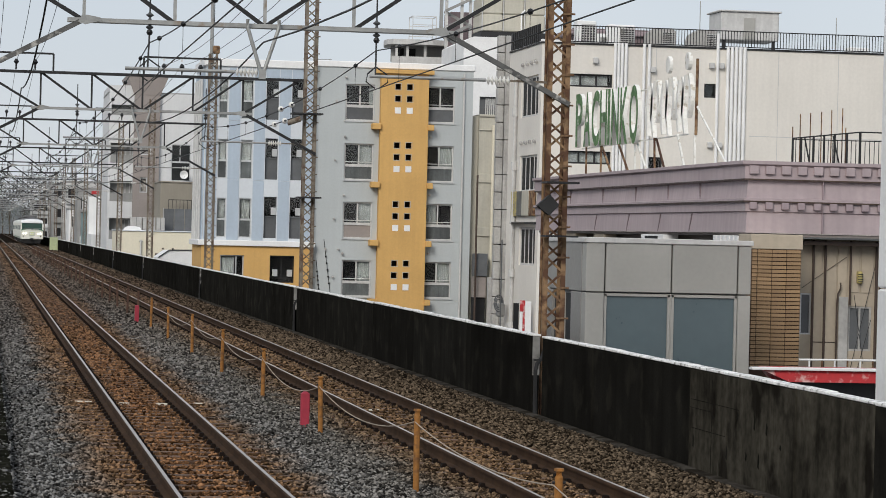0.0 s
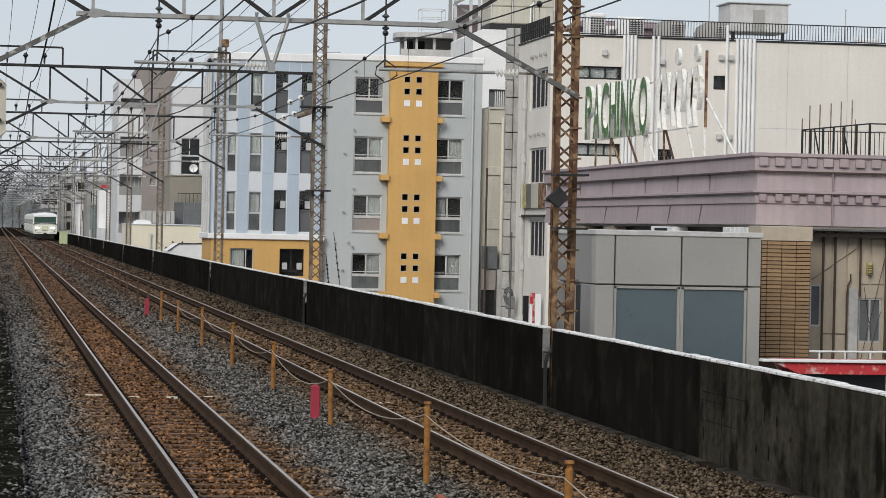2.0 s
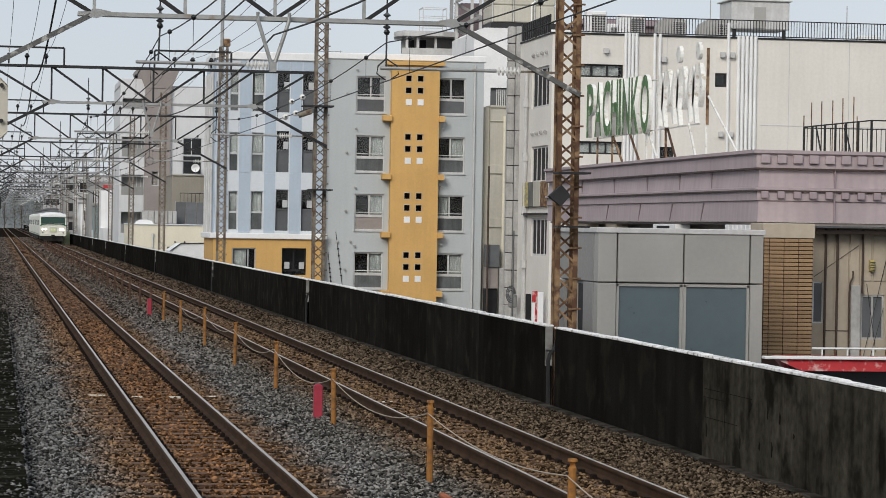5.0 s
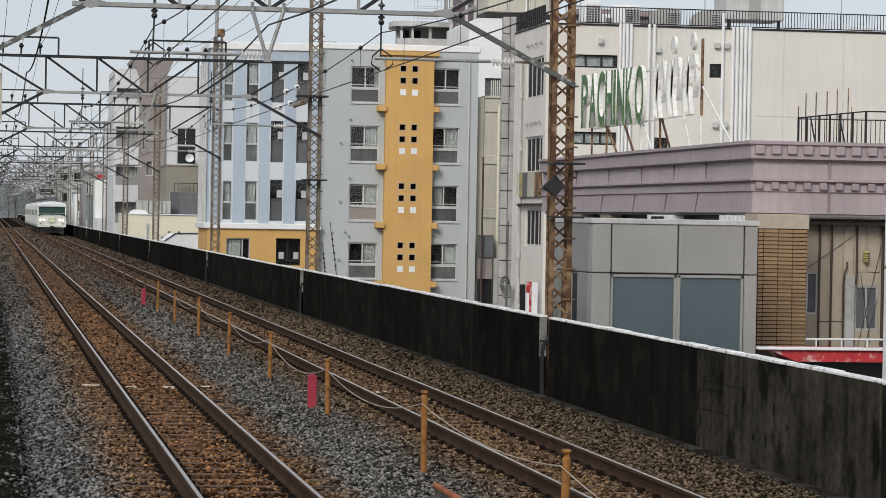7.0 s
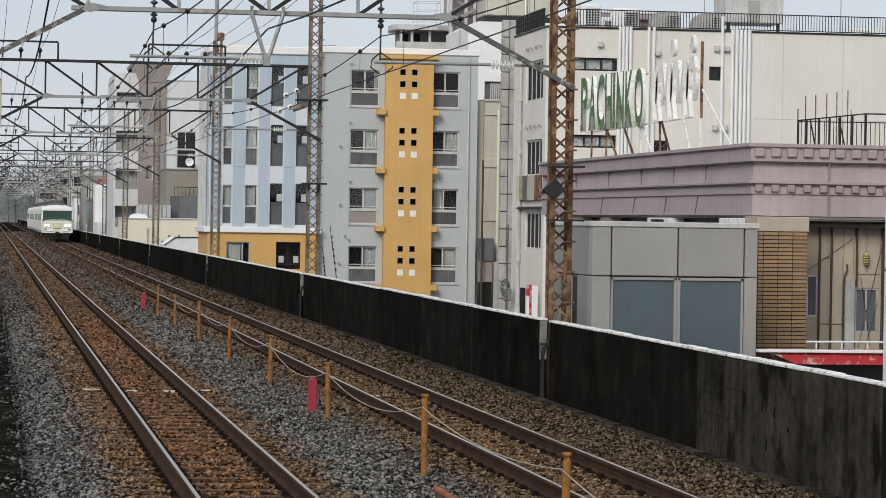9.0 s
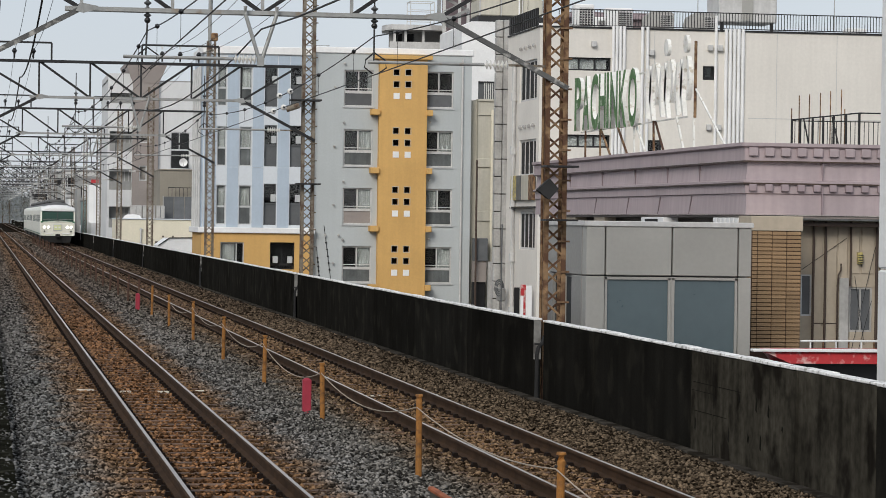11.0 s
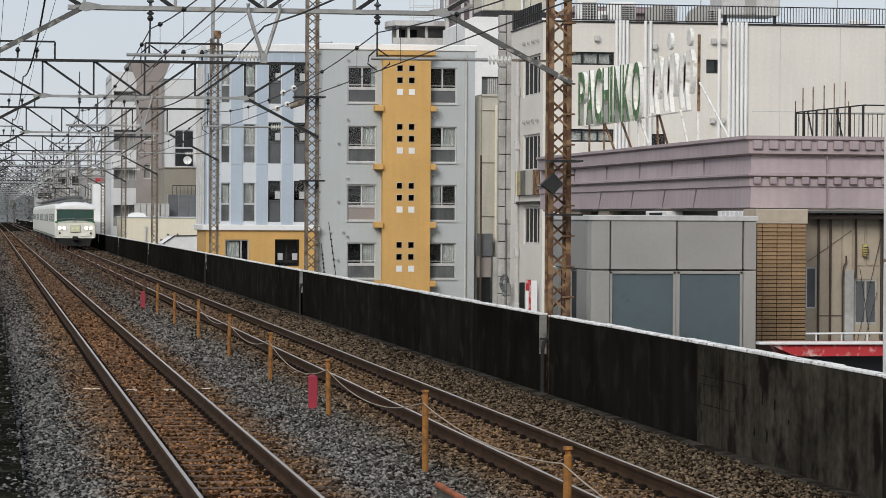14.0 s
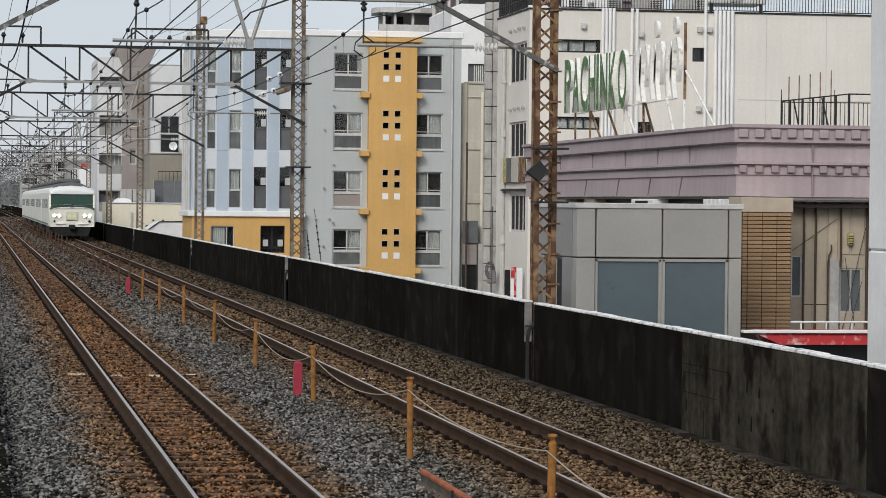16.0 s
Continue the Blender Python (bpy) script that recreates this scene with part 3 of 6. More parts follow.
def drain(y):
    """A black downpipe that comes out of the gap in the parapet and bends to the ballast."""
    root = thing("drain_pipe", 8.40, y, -0.22, "black plastic drain pipe bent down beside a parapet gap", "drain pipe", "parapet drains")
    part("pipe", S().tube([(0.14, 0.05, 0.98), (0.10, 0.03, 0.88), (0.03, 0, 0.80), (0, -0.03, 0.70), (0, -0.04, 0.0)], 0.032, 10), "under", root)
    part("bracket", S().box(-0.03, 0.12, -0.02, 0.02, 0.84, 0.87), "under", root)
    return root


for y in (41.75, 75.4, 109.1, 149.1, 183.8):
    drain(y)

trough = part("cable_trough", S().soft_box(-0.1, 0.33, -10, 330, -0.3, -0.14, 0.02), "moss", label="dark mossy concrete cable trough beside the ballast")
tagged(trough, category="cable trough", kind="structure")
for i in range(60):
    part("trough_lid", S().soft_box(-0.11, 0.34, 18 + 1.02 * i, 18 + 1.02 * i + 1.0, -0.136, -0.085 + 0.008 * math.sin(i * 2.1), 0.012), "moss", trough)
tagged(part("walkway", S().box(-9, -0.3, -40, 700, -0.42, -0.16), "kerb", label="dusty dark walkway on the viaduct edge"), category="walkway", kind="structure")


# ---- overhead line gantries ----
MAST_X, MAST_L = 8.79, -0.55
GANTRY_Y = [42.5, 76.1, 109.8, 149.8, 184.5, 218.3, 248.0, 283.0, 317, 351, 386, 421, 456]


def mast(parent, x, colour, top, cap):
    """A lattice mast: four angle legs with crossed lacing on all sides."""
    w = 0.138
    legs = part("mast", S().box(x - 0.26, x + 0.26, -0.26, 0.26, -1.5, -0.9), "deck", parent, "lattice steel mast")
    for a in (-1, 1):
        for b in (-1, 1):
            s = S().box(x + a * w - 0.066 * (a > 0), x + a * w + 0.066 * (a < 0), b * w - 0.012, b * w + 0.012, -1.0, top)
            s.box(x + a * w - 0.012, x + a * w + 0.012, b * w - 0.0525 * (b > 0) + 0.0, b * w + 0.0525 * (b < 0), -1.0, top)
            s.v = [(px + (0.03 * a), py, pz) for px, py, pz in s.v]
            part("leg", s, colour, legs)
    step, z, k = 0.24, -0.9, 0
    lace = S()
    while z + step < top:
        for b in (-1, 1):
            lace.beam((x - w * (1 if (k + (b > 0)) % 2 else -1), b * w, z), (x + w * (1 if (k + (b > 0)) % 2 else -1), b * w, z + step), 0.010, 0.034)
            lace.beam((x + b * w, -w * (1 if k % 2 else -1), z), (x + b * w, w * (1 if k % 2 else -1), z + step), 0.034, 0.010)
        z, k = z + step, k + 1
    tagged(part("lacing", lace, colour, legs), kind="stuff")
    me = S().box(x + w - 0.10, x + w + 0.09, -w - 0.05, -w - 0.014, 0, 0.028).mesh("step_plate", [M[colour]])
    for i in range(19):
        part("step_plate", me, None, legs, at=(0, 0, 0.3 + 0.475 * i))
    if cap:
        part("cap", S().loft([[(x - 0.25, -0.25, top), (x + 0.25, -0.25, top), (x + 0.25, 0.25, top), (x - 0.25, 0.25, top)],
                              [(x - 0.03, -0.03, top + 0.22), (x + 0.03, -0.03, top + 0.22), (x + 0.03, 0.03, top + 0.22), (x - 0.03, 0.03, top + 0.22)]]), "rust", legs)
    return legs


def insulator(s, p, q, r=0.055, n=5):
    """A string of discs from p to q."""
    p, q = Vector(p), Vector(q)
    d = q - p
    pts, rad = [p], [0.018]
    for i in range(n):
        for e, w in ((0.15, 0.02), (0.45, r), (0.6, r * 0.9), (0.85, 0.02)):
            pts.append(p + d * ((i + e) / n))
            rad.append(w)
    return s.tube(pts + [q], rad + [0.018], 10)


def gantry(y, colour, chord_lo, label, cap=True, lo=5.66, hi=6.62):
    g = thing("catenary_gantry", 0, y, 0, label, "gantry", "overhead line gantries")
    mast(g, MAST_X, colour, 9.5, cap)
    mast(g, MAST_L, colour, 9.5, cap)
    a, b = MAST_L + 0.2, MAST_X - 0.2
    n1, n2 = 1.42, 6.93
    for z, m, t in ((lo, chord_lo, 0.065), (hi, "dark_steel", 0.07)):
        for e in (-0.08, 0.08):
            part("chord", S().box(a if z == hi else n1 - 0.25, b if z == hi else n2 + 0.25, e - 0.02, e + 0.02, z - t / 2, z + t / 2)
                 .box(a if z == hi else n1 - 0.25, b if z == hi else n2 + 0.25, e - 0.035, e + 0.035, z - t / 2, z - t / 2 + 0.008), m, g)
    for x0, x1, s2 in ((n1, a, 1), (n2, b, -1)):
        xe = x1 + (0.36 if x1 > 0 else -0.2)
        part("knee_brace", S().beam((x0, -0.2, lo), (xe, -0.2, lo - 1.06), 0.07, 0.075), "brace" if colour == "rust" else "dark_steel", g)
        part("gusset", S().loft([[(x0 - 0.10 * s2, y2, lo - 0.05), (x0 - 0.04 * s2, y2, lo + 0.065), (x0 + 0.05 * s2, y2, lo + 0.065), (x0 + 0.24 * s2, y2, lo + 0.03), (x0 + 0.24 * s2, y2, lo - 0.02), (x0 + 0.02 * s2, y2, lo - 0.08)] for y2 in (-0.255, -0.242)]), chord_lo, g)
    xs = [n1, n1 + 1.38, n1 + 2.76, n1 + 4.14, n2]
    for i, x in enumerate(xs):
        part("post", S().beam((x, 0, lo), (x, 0, hi), 0.05), "dark_steel" if colour != "rust" else "zinc", g)
    for i in range(4):
        down = i < 2
        x0, x1 = xs[i], xs[i + 1]
        part("diagonal", S().beam((x0, 0, hi if down else lo), (x1, 0, lo if down else hi), 0.06), "dark_steel", g)
    part("diagonal", S().beam((xs[0], 0, lo), (a + 0.1, 0, hi), 0.06), "dark_steel", g)
    part("diagonal", S().beam((xs[4], 0, lo), (b - 0.1, 0, hi), 0.06), "dark_steel", g)
    # frames on top with small post insulators for the feeders
    for x0, x1, pins in ((-0.3, 1.75, (0.26, 0.75, 1.26)), (4.2, 6.3, (4.75, 5.24, 5.75))):
        part("feeder_frame", S().box(x0, x1, -0.03, 0.03, 7.18, 7.23).box(x1 - 0.025, x1 + 0.025, -0.03, 0.03, hi, 7.2).box(x0 - 0.025, x0 + 0.025, -0.03, 0.03, hi, 7.2), "dark_steel", g)
        for x in pins:
            part("pin_insulator", S().tube([(x, 0, hi + 0.05), (x, 0, hi + 0.2), (x, 0, hi + 0.26), (x, 0, hi + 0.34)], [0.02, 0.03, 0.075, 0.03], 8), "black", g)
            part("clip", S().tube([(x, 0, 7.18), (x, 0, 7.1)], [0.03, 0.02], 6), "white_paint", g)
    # pull-off arms of the two tracks, hung from a vee of tubes
    cx = 4.14
    for e in (-0.24, 0.24):
        part("vee_tube", S().tube([(cx + e, -0.2, lo + 0.09), (cx + e, -0.2, lo - 0.03), (cx + e * 0.14, -0.2, 4.98)], 0.03, 8), "zinc", g)
    part("vee_foot", S().box(cx - 0.05, cx + 0.05, -0.25, -0.15, 4.84, 4.99), "zinc", g)
    for x0, x1, ins in ((2.05, 3.72, (3.73, 4.08)), (5.80, 7.62, (7.63, 8.0))):
        part("arm_tube", S().tube([(x0, -0.2, 4.94), (x1, -0.2, 4.94)], 0.026, 8), "zinc", g)
        part("arm_insulator", insulator(S(), (ins[0], -0.2, 4.94), (ins[1], -0.2, 4.94), 0.075, 6), "porcelain", g)
    part("arm_bracket", S().beam((8.0, -0.2, 4.94), (8.62, -0.1, 4.94), 0.035), "steel", g)
    for x in (2.42, 5.92):
        part("hanger_rod", S().tube([(x, 0, 6.4), (x, 0, lo + 0.02)], 0.012, 6), "dark_steel", g)
        part("hanger_insulator", insulator(S(), (x, 0, lo + 0.16), (x, 0, lo - 0.12), 0.06, 3), "grey_slat", g)
        part("clamp", S().ball((x, 0, lo - 0.15), 0.05, 8, 4), "black", g)
        part("dropper_rod", S().tube([(x, 0, lo - 0.16), (x - 0.03, -0.2, 4.94)], 0.014, 6), "dark_steel", g)
        part("jumper", S().tube([(x, 0, 5.1), (x - 0.14, -0.1, 4.98), (x - 0.16, -0.1, 4.86), (x - 0.02, -0.1, 4.76)], 0.012, 6).tube(
            [(x, 0, 5.1), (x + 0.16, -0.1, 4.98), (x + 0.18, -0.1, 4.86), (x + 0.04, -0.1, 4.76)], 0.012, 6), "wire", g)
    return g


first = gantry(GANTRY_Y[0], "rust", "zinc", "rusty brown lattice catenary gantry with galvanised knee braces over the tracks", False)
second = gantry(GANTRY_Y[1], "steel", "zinc", "weathered grey lattice catenary gantry spanning both tracks", False, 5.73, 6.70)
for y in GANTRY_Y[2:]:
    copy_thing(second, pose(0, y, 0))

# slim pole that carries on above one mast
tall = thing("line_pole", 8.72, 109.8, 8.2, "slim galvanised steel pole on top of a lattice mast", "pole")
part("shaft", S().tube([(0, 0, 0), (0, 0, 6)], [0.075, 0.06], 10), "zinc", tall)
part("collar", S().tube([(0, 0, 0.9), (0, 0, 1.05)], 0.12, 10), "steel", tall)
part("cap_box", S().soft_box(0.05, 0.32, -0.15, 0.15, 1.3, 1.62, 0.04), "rust", tall)


def overhead_line(x, name):
    """Contact wire, sagging carrier wire, droppers and hanger beads of one track."""
    root = thing(name, x, 0, 4.75, "black copper contact wire with its sagging carrier wire", "overhead line", "overhead lines", "structure")
    spans = [8.0] + GANTRY_Y
    carrier = []
    beads, drops = S(), S()
    for a, b in zip(spans, spans[1:]):
        n = 14
        for i in range(n):
            t = i / n
            z = 0.60 - 4 * 0.36 * t * (1 - t)
            carrier.append((0, a + (b - a) * t, z))
            if i % 2:
                drops.tube([(0, a + (b - a) * t, z), (0, a + (b - a) * t, 0)], 0.0035, 4)
            if i % 2:
                beads.ball((0, a + (b - a) * t, z), 0.038, 7, 4)
    part("carrier_wire", S().tube(carrier, 0.0095, 5), "wire", root)
    part("contact_wire", S().tube([(0, 8, 0), (0, 470, 0)], 0.009, 5), "wire", root)
    part("droppers", drops, "wire", root)
    part("hanger_beads", beads, "black", root)


overhead_line(2.42, "overhead_line_1")
overhead_line(5.92, "overhead_line_2")


def feeder(name, x, z, sag, r=0.011, y1=460, label="thin dark feeder wire strung along the gantries"):
    pts = []
    spans = [2.0] + GANTRY_Y
    for a, b in zip(spans, spans[1:]):
        for i in range(8):
            t = i / 8
            pts.append((0, a + (b - a) * t, -4 * sag * t * (1 - t)))
    ob = part(name, S().tube(pts, r, 5), "wire", label=label, at=(x, 0, z))
    return tagged(ob, category="wire", group="feeder wires", kind="structure")


for x in (0.26, 0.75, 1.26, 4.75, 5.24, 5.75):
    feeder("feeder_wire", x, 7.0, 0.35, 0.006)
feeder("feeder_wire", 0.9, 6.25, 0.45, 0.018, label="thick black feeder cable strung along the gantries")
feeder("feeder_wire", 4.17, 5.42, 0.38, 0.014, label="thick black feeder cable strung along the gantries")


def section_insulator(x, y, z):
    """A pair of white insulator balls let into an overhead wire."""
    s = thing("section_insulator", x, y, z, "white porcelain insulator balls strung on the overhead wire", "insulator", "section insulators")
    for d in (0.0, 2.0):
        part("ball", S().ball((0, d, 0.0), 0.062, 10, 6), "porcelain", s)
        part("ring", S().tube([(0, d - 0.07, 0), (0, d + 0.07, 0)], 0.022, 8), "dark_steel", s)


section_insulator(5.92, 54.4, 5.02)
section_insulator(5.92, 55.6, 4.75)
can = thing("pole_transformer", 8.35, 75.9, 5.55, "grey cylindrical transformer can tilted on a mast bracket", "transformer")
part("can", S().tube([(-0.22, -0.3, -0.06), (0.12, -0.3, 0.08)], [0.07, 0.09], 12), "steel", can)
part("shelf", S().box(-0.1, 0.75, -0.4, 0.2, 0.2, 0.24), "dark_steel", can)
part("shelf", S().box(0.1, 0.75, -0.4, 0.2, -2.1, -2.06), "dark_steel", can)


# ---- posts between the tracks ----
def rope_post(y, h=0.80, colour="post_yellow", x=4.44, r=0.04, lean=0.0):
    p = thing("rope_post", x, y, -0.17, "ochre-painted wooden post with a rope eye between the tracks" if colour == "post_yellow"
              else "brown weathered wooden post between the tracks", "post", "posts between the tracks")
    part("shaft", S().tube([(0, 0, -0.1), (lean, 0, h - 0.05), (lean, 0, h)], [r, r, r * 0.85], 10), colour, p)
    part("cap", S().tube([(lean, 0, h), (lean, 0, h + 0.022)], [r * 1.22, r * 1.12], 10), colour, p)
    part("eye_bolt", S().tube([(lean - r - 0.02, 0, h - 0.09), (lean + r + 0.02, 0, h - 0.09)], 0.012, 6), "dark_steel", p)
    return p


POSTS = [12.9, 21.1, 28.13, 36.34, 44.09, 51.81, 59.31, 67.17, 74.25]
HEIGHTS = [0.89, 0.87, 0.87, 0.76, 0.79, 0.81, 0.86, 0.78, 0.82]
for i, (y, h) in enumerate(zip(POSTS, HEIGHTS)):
    rope_post(y, h, lean=0.015 * math.sin(i * 1.7), r=0.033)
for i in range(30):
    rope_post(80.5 + 6.2 * i, 0.84, "post_rust", r=0.036, lean=0.03 * math.sin(i * 2.3))
ropes = thing("rope", 4.44, 0, 0.5, "slack dirty white rope strung between the ochre posts", "rope")
for (a, ha), (b, hb), sag in zip(zip(POSTS, HEIGHTS), zip(POSTS[1:8], HEIGHTS[1:]), (0.22, 0.13, 0.22, 0.24, 0.2, 0.18, 0.2)):
    pts = [(-0.03 + 0.02 * math.sin(3.1 * t), a + (b - a) * t, -0.78 + ha + (hb - ha) * t - 4 * sag * t * (1 - t)) for t in [i / 12 for i in range(13)]]
    part("strand", S().tube(pts, 0.006, 6), "rope", ropes)


def red_marker(x, y, h=0.47):
    p = thing("marker_post", x, y, -0.16, "crimson square marker post in the ballast", "marker post", "crimson marker posts")
    part("shaft", S().soft_box(-0.06, 0.06, -0.06, 0.06, -0.1, h, 0.012), "post_red", p)
    part("top", S().loft([[(-0.05, -0.05, h), (0.05, -0.05, h), (0.05, 0.05, h), (-0.05, 0.05, h)],
                          [(-0.02, -0.02, h + 0.02), (0.02, -0.02, h + 0.02), (0.02, 0.02, h + 0.02), (-0.02, 0.02, h + 0.02)]]), "post_red", p)


red_marker(4.39, 37.75)
red_marker(4.34, 79.3)

spare = thing("spare_rail", 4.17, 0, -0.135, "orange rusty spare rail lying in the ballast", "rail")
s = rail_shape(14.0, 25.65)
s.v = [(x, y, z + 0.15) for x, y, z in s.v]
s.k = [1 if i in (3, 4, 10, 11, 12) else 0 for i in range(len(s.k))]
part("web", s, ["spare_top", "spare_web"], spare)
part("fish_bolt", S().tube([(-0.07, 23.6, 0.05), (-0.07, 23.6, 0.16)], 0.012, 6), "under", spare)


def litter(x, y, w, d=0.035):
    tagged(part("cable_cover", S().soft_box(-w / 2, w / 2, -d / 2, d / 2, -0.06, 0.008, 0.004), "paper", label="pale broken cable cover strip on the ballast", at=(x, y, -0.15)),
           category="cable cover", group="cable covers")


for x, y, w in ((1.55, 42.6, 0.26), (2.15, 42.3, 0.16), (2.72, 42.3, 0.18), (3.35, 42.5, 0.25), (4.75, 41.7, 0.28), (5.62, 41.4, 0.25), (5.88, 41.5, 0.16), (6.75, 41.7, 0.22)):
    litter(x, y, w)


# ---- apartment house: grey and ochre wing, pastel blue wing ----
def apartment_house():
    Y = 131.0
    h = thing("apartment_house", 16, Y, -7, "pale grey apartment house with ochre stair strip and blue wing", "apartment house")
    h.location = (0, 0, 0)
    storeys = [7.90, 5.07, 2.28, -0.50]
    holes, wins = [], []
    for k, z in enumerate(storeys):
        for u0, u1 in ((16.84, 18.24), (20.72, 22.12)):
            holes.append((u0, u1, z, z + 1.74))
            wins.append((u0, u1, z, z + 1.74, k, u0 > 20))
    g = part("wall", facade(S(), Y, 15.32, 23.0, -7, 10.42, holes).box(22.8, 23.0, Y + 0.2, Y + 12, -7, 10.42).box(15.32, 15.5, Y + 0.2, Y + 12, -7, 10.42), "grey_render", h)
    part("roof", S().box(15.5, 22.8, Y + 0.2, Y + 12, 10.2, 10.35), "grey_wall", h)
    part("parapet_coping", S().soft_box(15.28, 23.08, Y - 0.08, Y + 0.3, 10.42, 10.72, 0.03), "white_paint", h, "white roof coping")
    rng = random.Random(11)
    for u0, u1, z0, z1, k, right in wins:
        low = "frosted" if (right and k) or k in (1, 3) else ("grey_slat" if k != 2 else "brown_wall")
        window(h, Y, u0, u1, z0, z1, rail=0.40, low=low, curtain=0 if right and not k else (0.45 if right and k == 2 else -0.5) * (1 if k else 0.3), bar=0.065, frame_mat="pipe_grey")
        part("guard_rail", S().tube([(u0 + 0.06, Y + 0.06, z0 + 0.86), (u1 - 0.06, Y + 0.06, z0 + 0.86)], 0.022, 6), "pipe_grey", h)
        part("sill", S().box(u0 - 0.05, u1 + 0.05, Y - 0.06, Y + 0.05, z0 - 0.06, z0), "frame", h)
    # things kept on the top balconies
    part("laundry", S().box(17.0, 17.5, Y + 0.16, Y + 0.2, 8.0, 8.62), "brown_wall", h, "dark laundry behind the window")
    part("laundry", S().box(17.62, 18.0, Y + 0.15, Y + 0.19, 8.05, 8.55), "curtain", h, "pale towel behind the window")
    # ochre strip, proud of the wall, with small square openings
    sq = []
    for z in (9.42, 6.63, 3.82, 1.0):
        for x in (19.16, 19.73):
            for dz in (0.0, -0.57):
                sq.append((x, x + 0.27, z + dz, z + dz + 0.27))
    strip = part("stair_strip", facade(S(), Y - 0.45, 18.48, 20.78, -7, 10.22, sq, 0.2).box(18.48, 18.6, Y - 0.25, Y, -7, 10.22).box(20.66, 20.78, Y - 0.25, Y, -7, 10.22), "ochre_render", h, "ochre yellow rendered stair strip")
    for a, b, c, d in sq:
        part("opening_trim", S().box(a - 0.03, a - 0.002, Y - 0.458, Y - 0.44, c - 0.03, d + 0.03).box(b + 0.002, b + 0.03, Y - 0.458, Y - 0.44, c - 0.03, d + 0.03)
             .box(a - 0.002, b + 0.002, Y - 0.458, Y - 0.44, c - 0.03, c - 0.002).box(a - 0.002, b + 0.002, Y - 0.458, Y - 0.44, d + 0.002, d + 0.03), "grey_cream", strip)
    # near-black sheet gives the openings their inner shade
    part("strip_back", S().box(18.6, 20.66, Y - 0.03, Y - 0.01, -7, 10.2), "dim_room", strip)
    part("strip_cap", S().box(18.2, 21.0, Y - 0.62, Y, 10.18, 10.36), "ochre_render", strip)
    for z in (9.42, 6.63, 3.82, 1.0):
        for x in (19.16, 19.73):
            part("square_tile", S().box(x - 0.01, x + 0.28, Y - 0.47, Y - 0.448, z - 1.14, z - 0.85), "white_paint", strip)
    for z in (7.5, 4.72, 1.95, -0.85):
        for x0, x1 in ((18.08, 18.50), (20.76, 21.05)):
            part("ledge", S().soft_box(x0, x1, Y - 0.62, Y, z, z + 0.28, 0.02), "ochre_render", strip)
    for k, z in enumerate(storeys):
        for dx, dz in ((16.85, 2.05), (21.0, 2.15), (16.4, 0.92)):
            vent(h, dx, Y, z + dz)
    part("downpipe", S().tube([(22.55, Y - 0.08, -7), (22.55, Y - 0.08, 10.3)], 0.05, 8), "pipe_grey", h)
    for (xa, za), (xb, zb) in (((15.95, 2.2), (16.35, -0.7)), ((15.6, 1.2), (15.8, -0.7))):
        cable = part("wall_cable", S().tube([(xa, Y - 0.03, za), (xb, Y - 0.03, zb)], 0.014, 5), "wire", h)
        for k in range(5):
            t = 0.28 + 0.11 * k
            part("bead", S().ball((xa + (xb - xa) * t, Y - 0.05, za + (zb - za) * t), 0.05, 7, 4), "black", cable)
    # blue wing
    B = Y - 0.35
    x0, x1 = 10.15, 15.32
    holes = []
    cols = [(10.78, 11.22, 0), (11.84, 12.42, 0), (13.02, 13.62, 1), (14.24, 14.78, 1)]
    for z in (7.80, 4.97, 2.20):
        for a, b, kind in cols:
            holes.append((a, b, z, z + (1.95 if kind else 1.85)))
    wing = part("blue_wing", facade(S(), B, x0, x1, 2.06, 10.25, holes).box(x0, x0 + 0.2, B + 0.2, B + 5.8, 2.06, 10.25), "pale_panel", h, "pastel blue and white panelled wing")
    strips = [(10.18, 10.74), (11.26, 11.80), (12.46, 12.98), (13.66, 14.20), (14.82, 15.28)]
    for i, (a, b) in enumerate(strips):
        for j, (z0, z1) in enumerate(((2.08, 4.90), (4.92, 7.70), (7.72, 10.2))):
            part("blue_panel", S().box(a, b, B - 0.022, B - 0.004, z0, z1), "blue_panel", wing)
    for a, b, kind in cols[2:]:
        part("blue_panel", S().box(a, b, B - 0.020, B - 0.004, 9.78, 10.2), "blue_panel", wing)
    for z in (7.80, 4.97, 2.20):
        for a, b, kind in cols:
            if kind:
                window(h, B, a, b, z, z + 1.95, mullions=(), rail=0.52, low="grey_slat", bar=0.035, frame_mat="grey_slat", depth=0.18)
                part("meter_box", S().soft_box(b - 0.26, b - 0.02, B + 0.08, B + 0.17, z + 1.1, z + 1.45, 0.01), "frame", h)
            else:
                window(h, B, a, b, z, z + 1.85, mullions=(), rail=0.46, low="frosted", curtain=0.95, bar=0.045)
    part("wing_side", S().box(x0 - 0.05, x0 - 0.004, B + 0.25, B + 5.6, 2.07, 10.0), "blue_panel", h, "pastel blue side face")
    for i in range(4):
        part("side_downpipe", S().tube([(x0 - 0.12, B + 0.9 + 1.3 * i, 2.0), (x0 - 0.12, B + 0.9 + 1.3 * i, 9.7)], 0.06, 8), "pipe_grey", h)
    part("wing_coping", S().soft_box(x0 - 0.1, x1 + 0.02, B - 0.12, B + 5.8, 10.25, 10.62, 0.03), "white_paint", h, "white roof coping")
    part("wing_roof", S().box(x0 + 0.2, x1, B + 0.2, B + 5.8, 10.1, 10.24), "grey_wall", h)
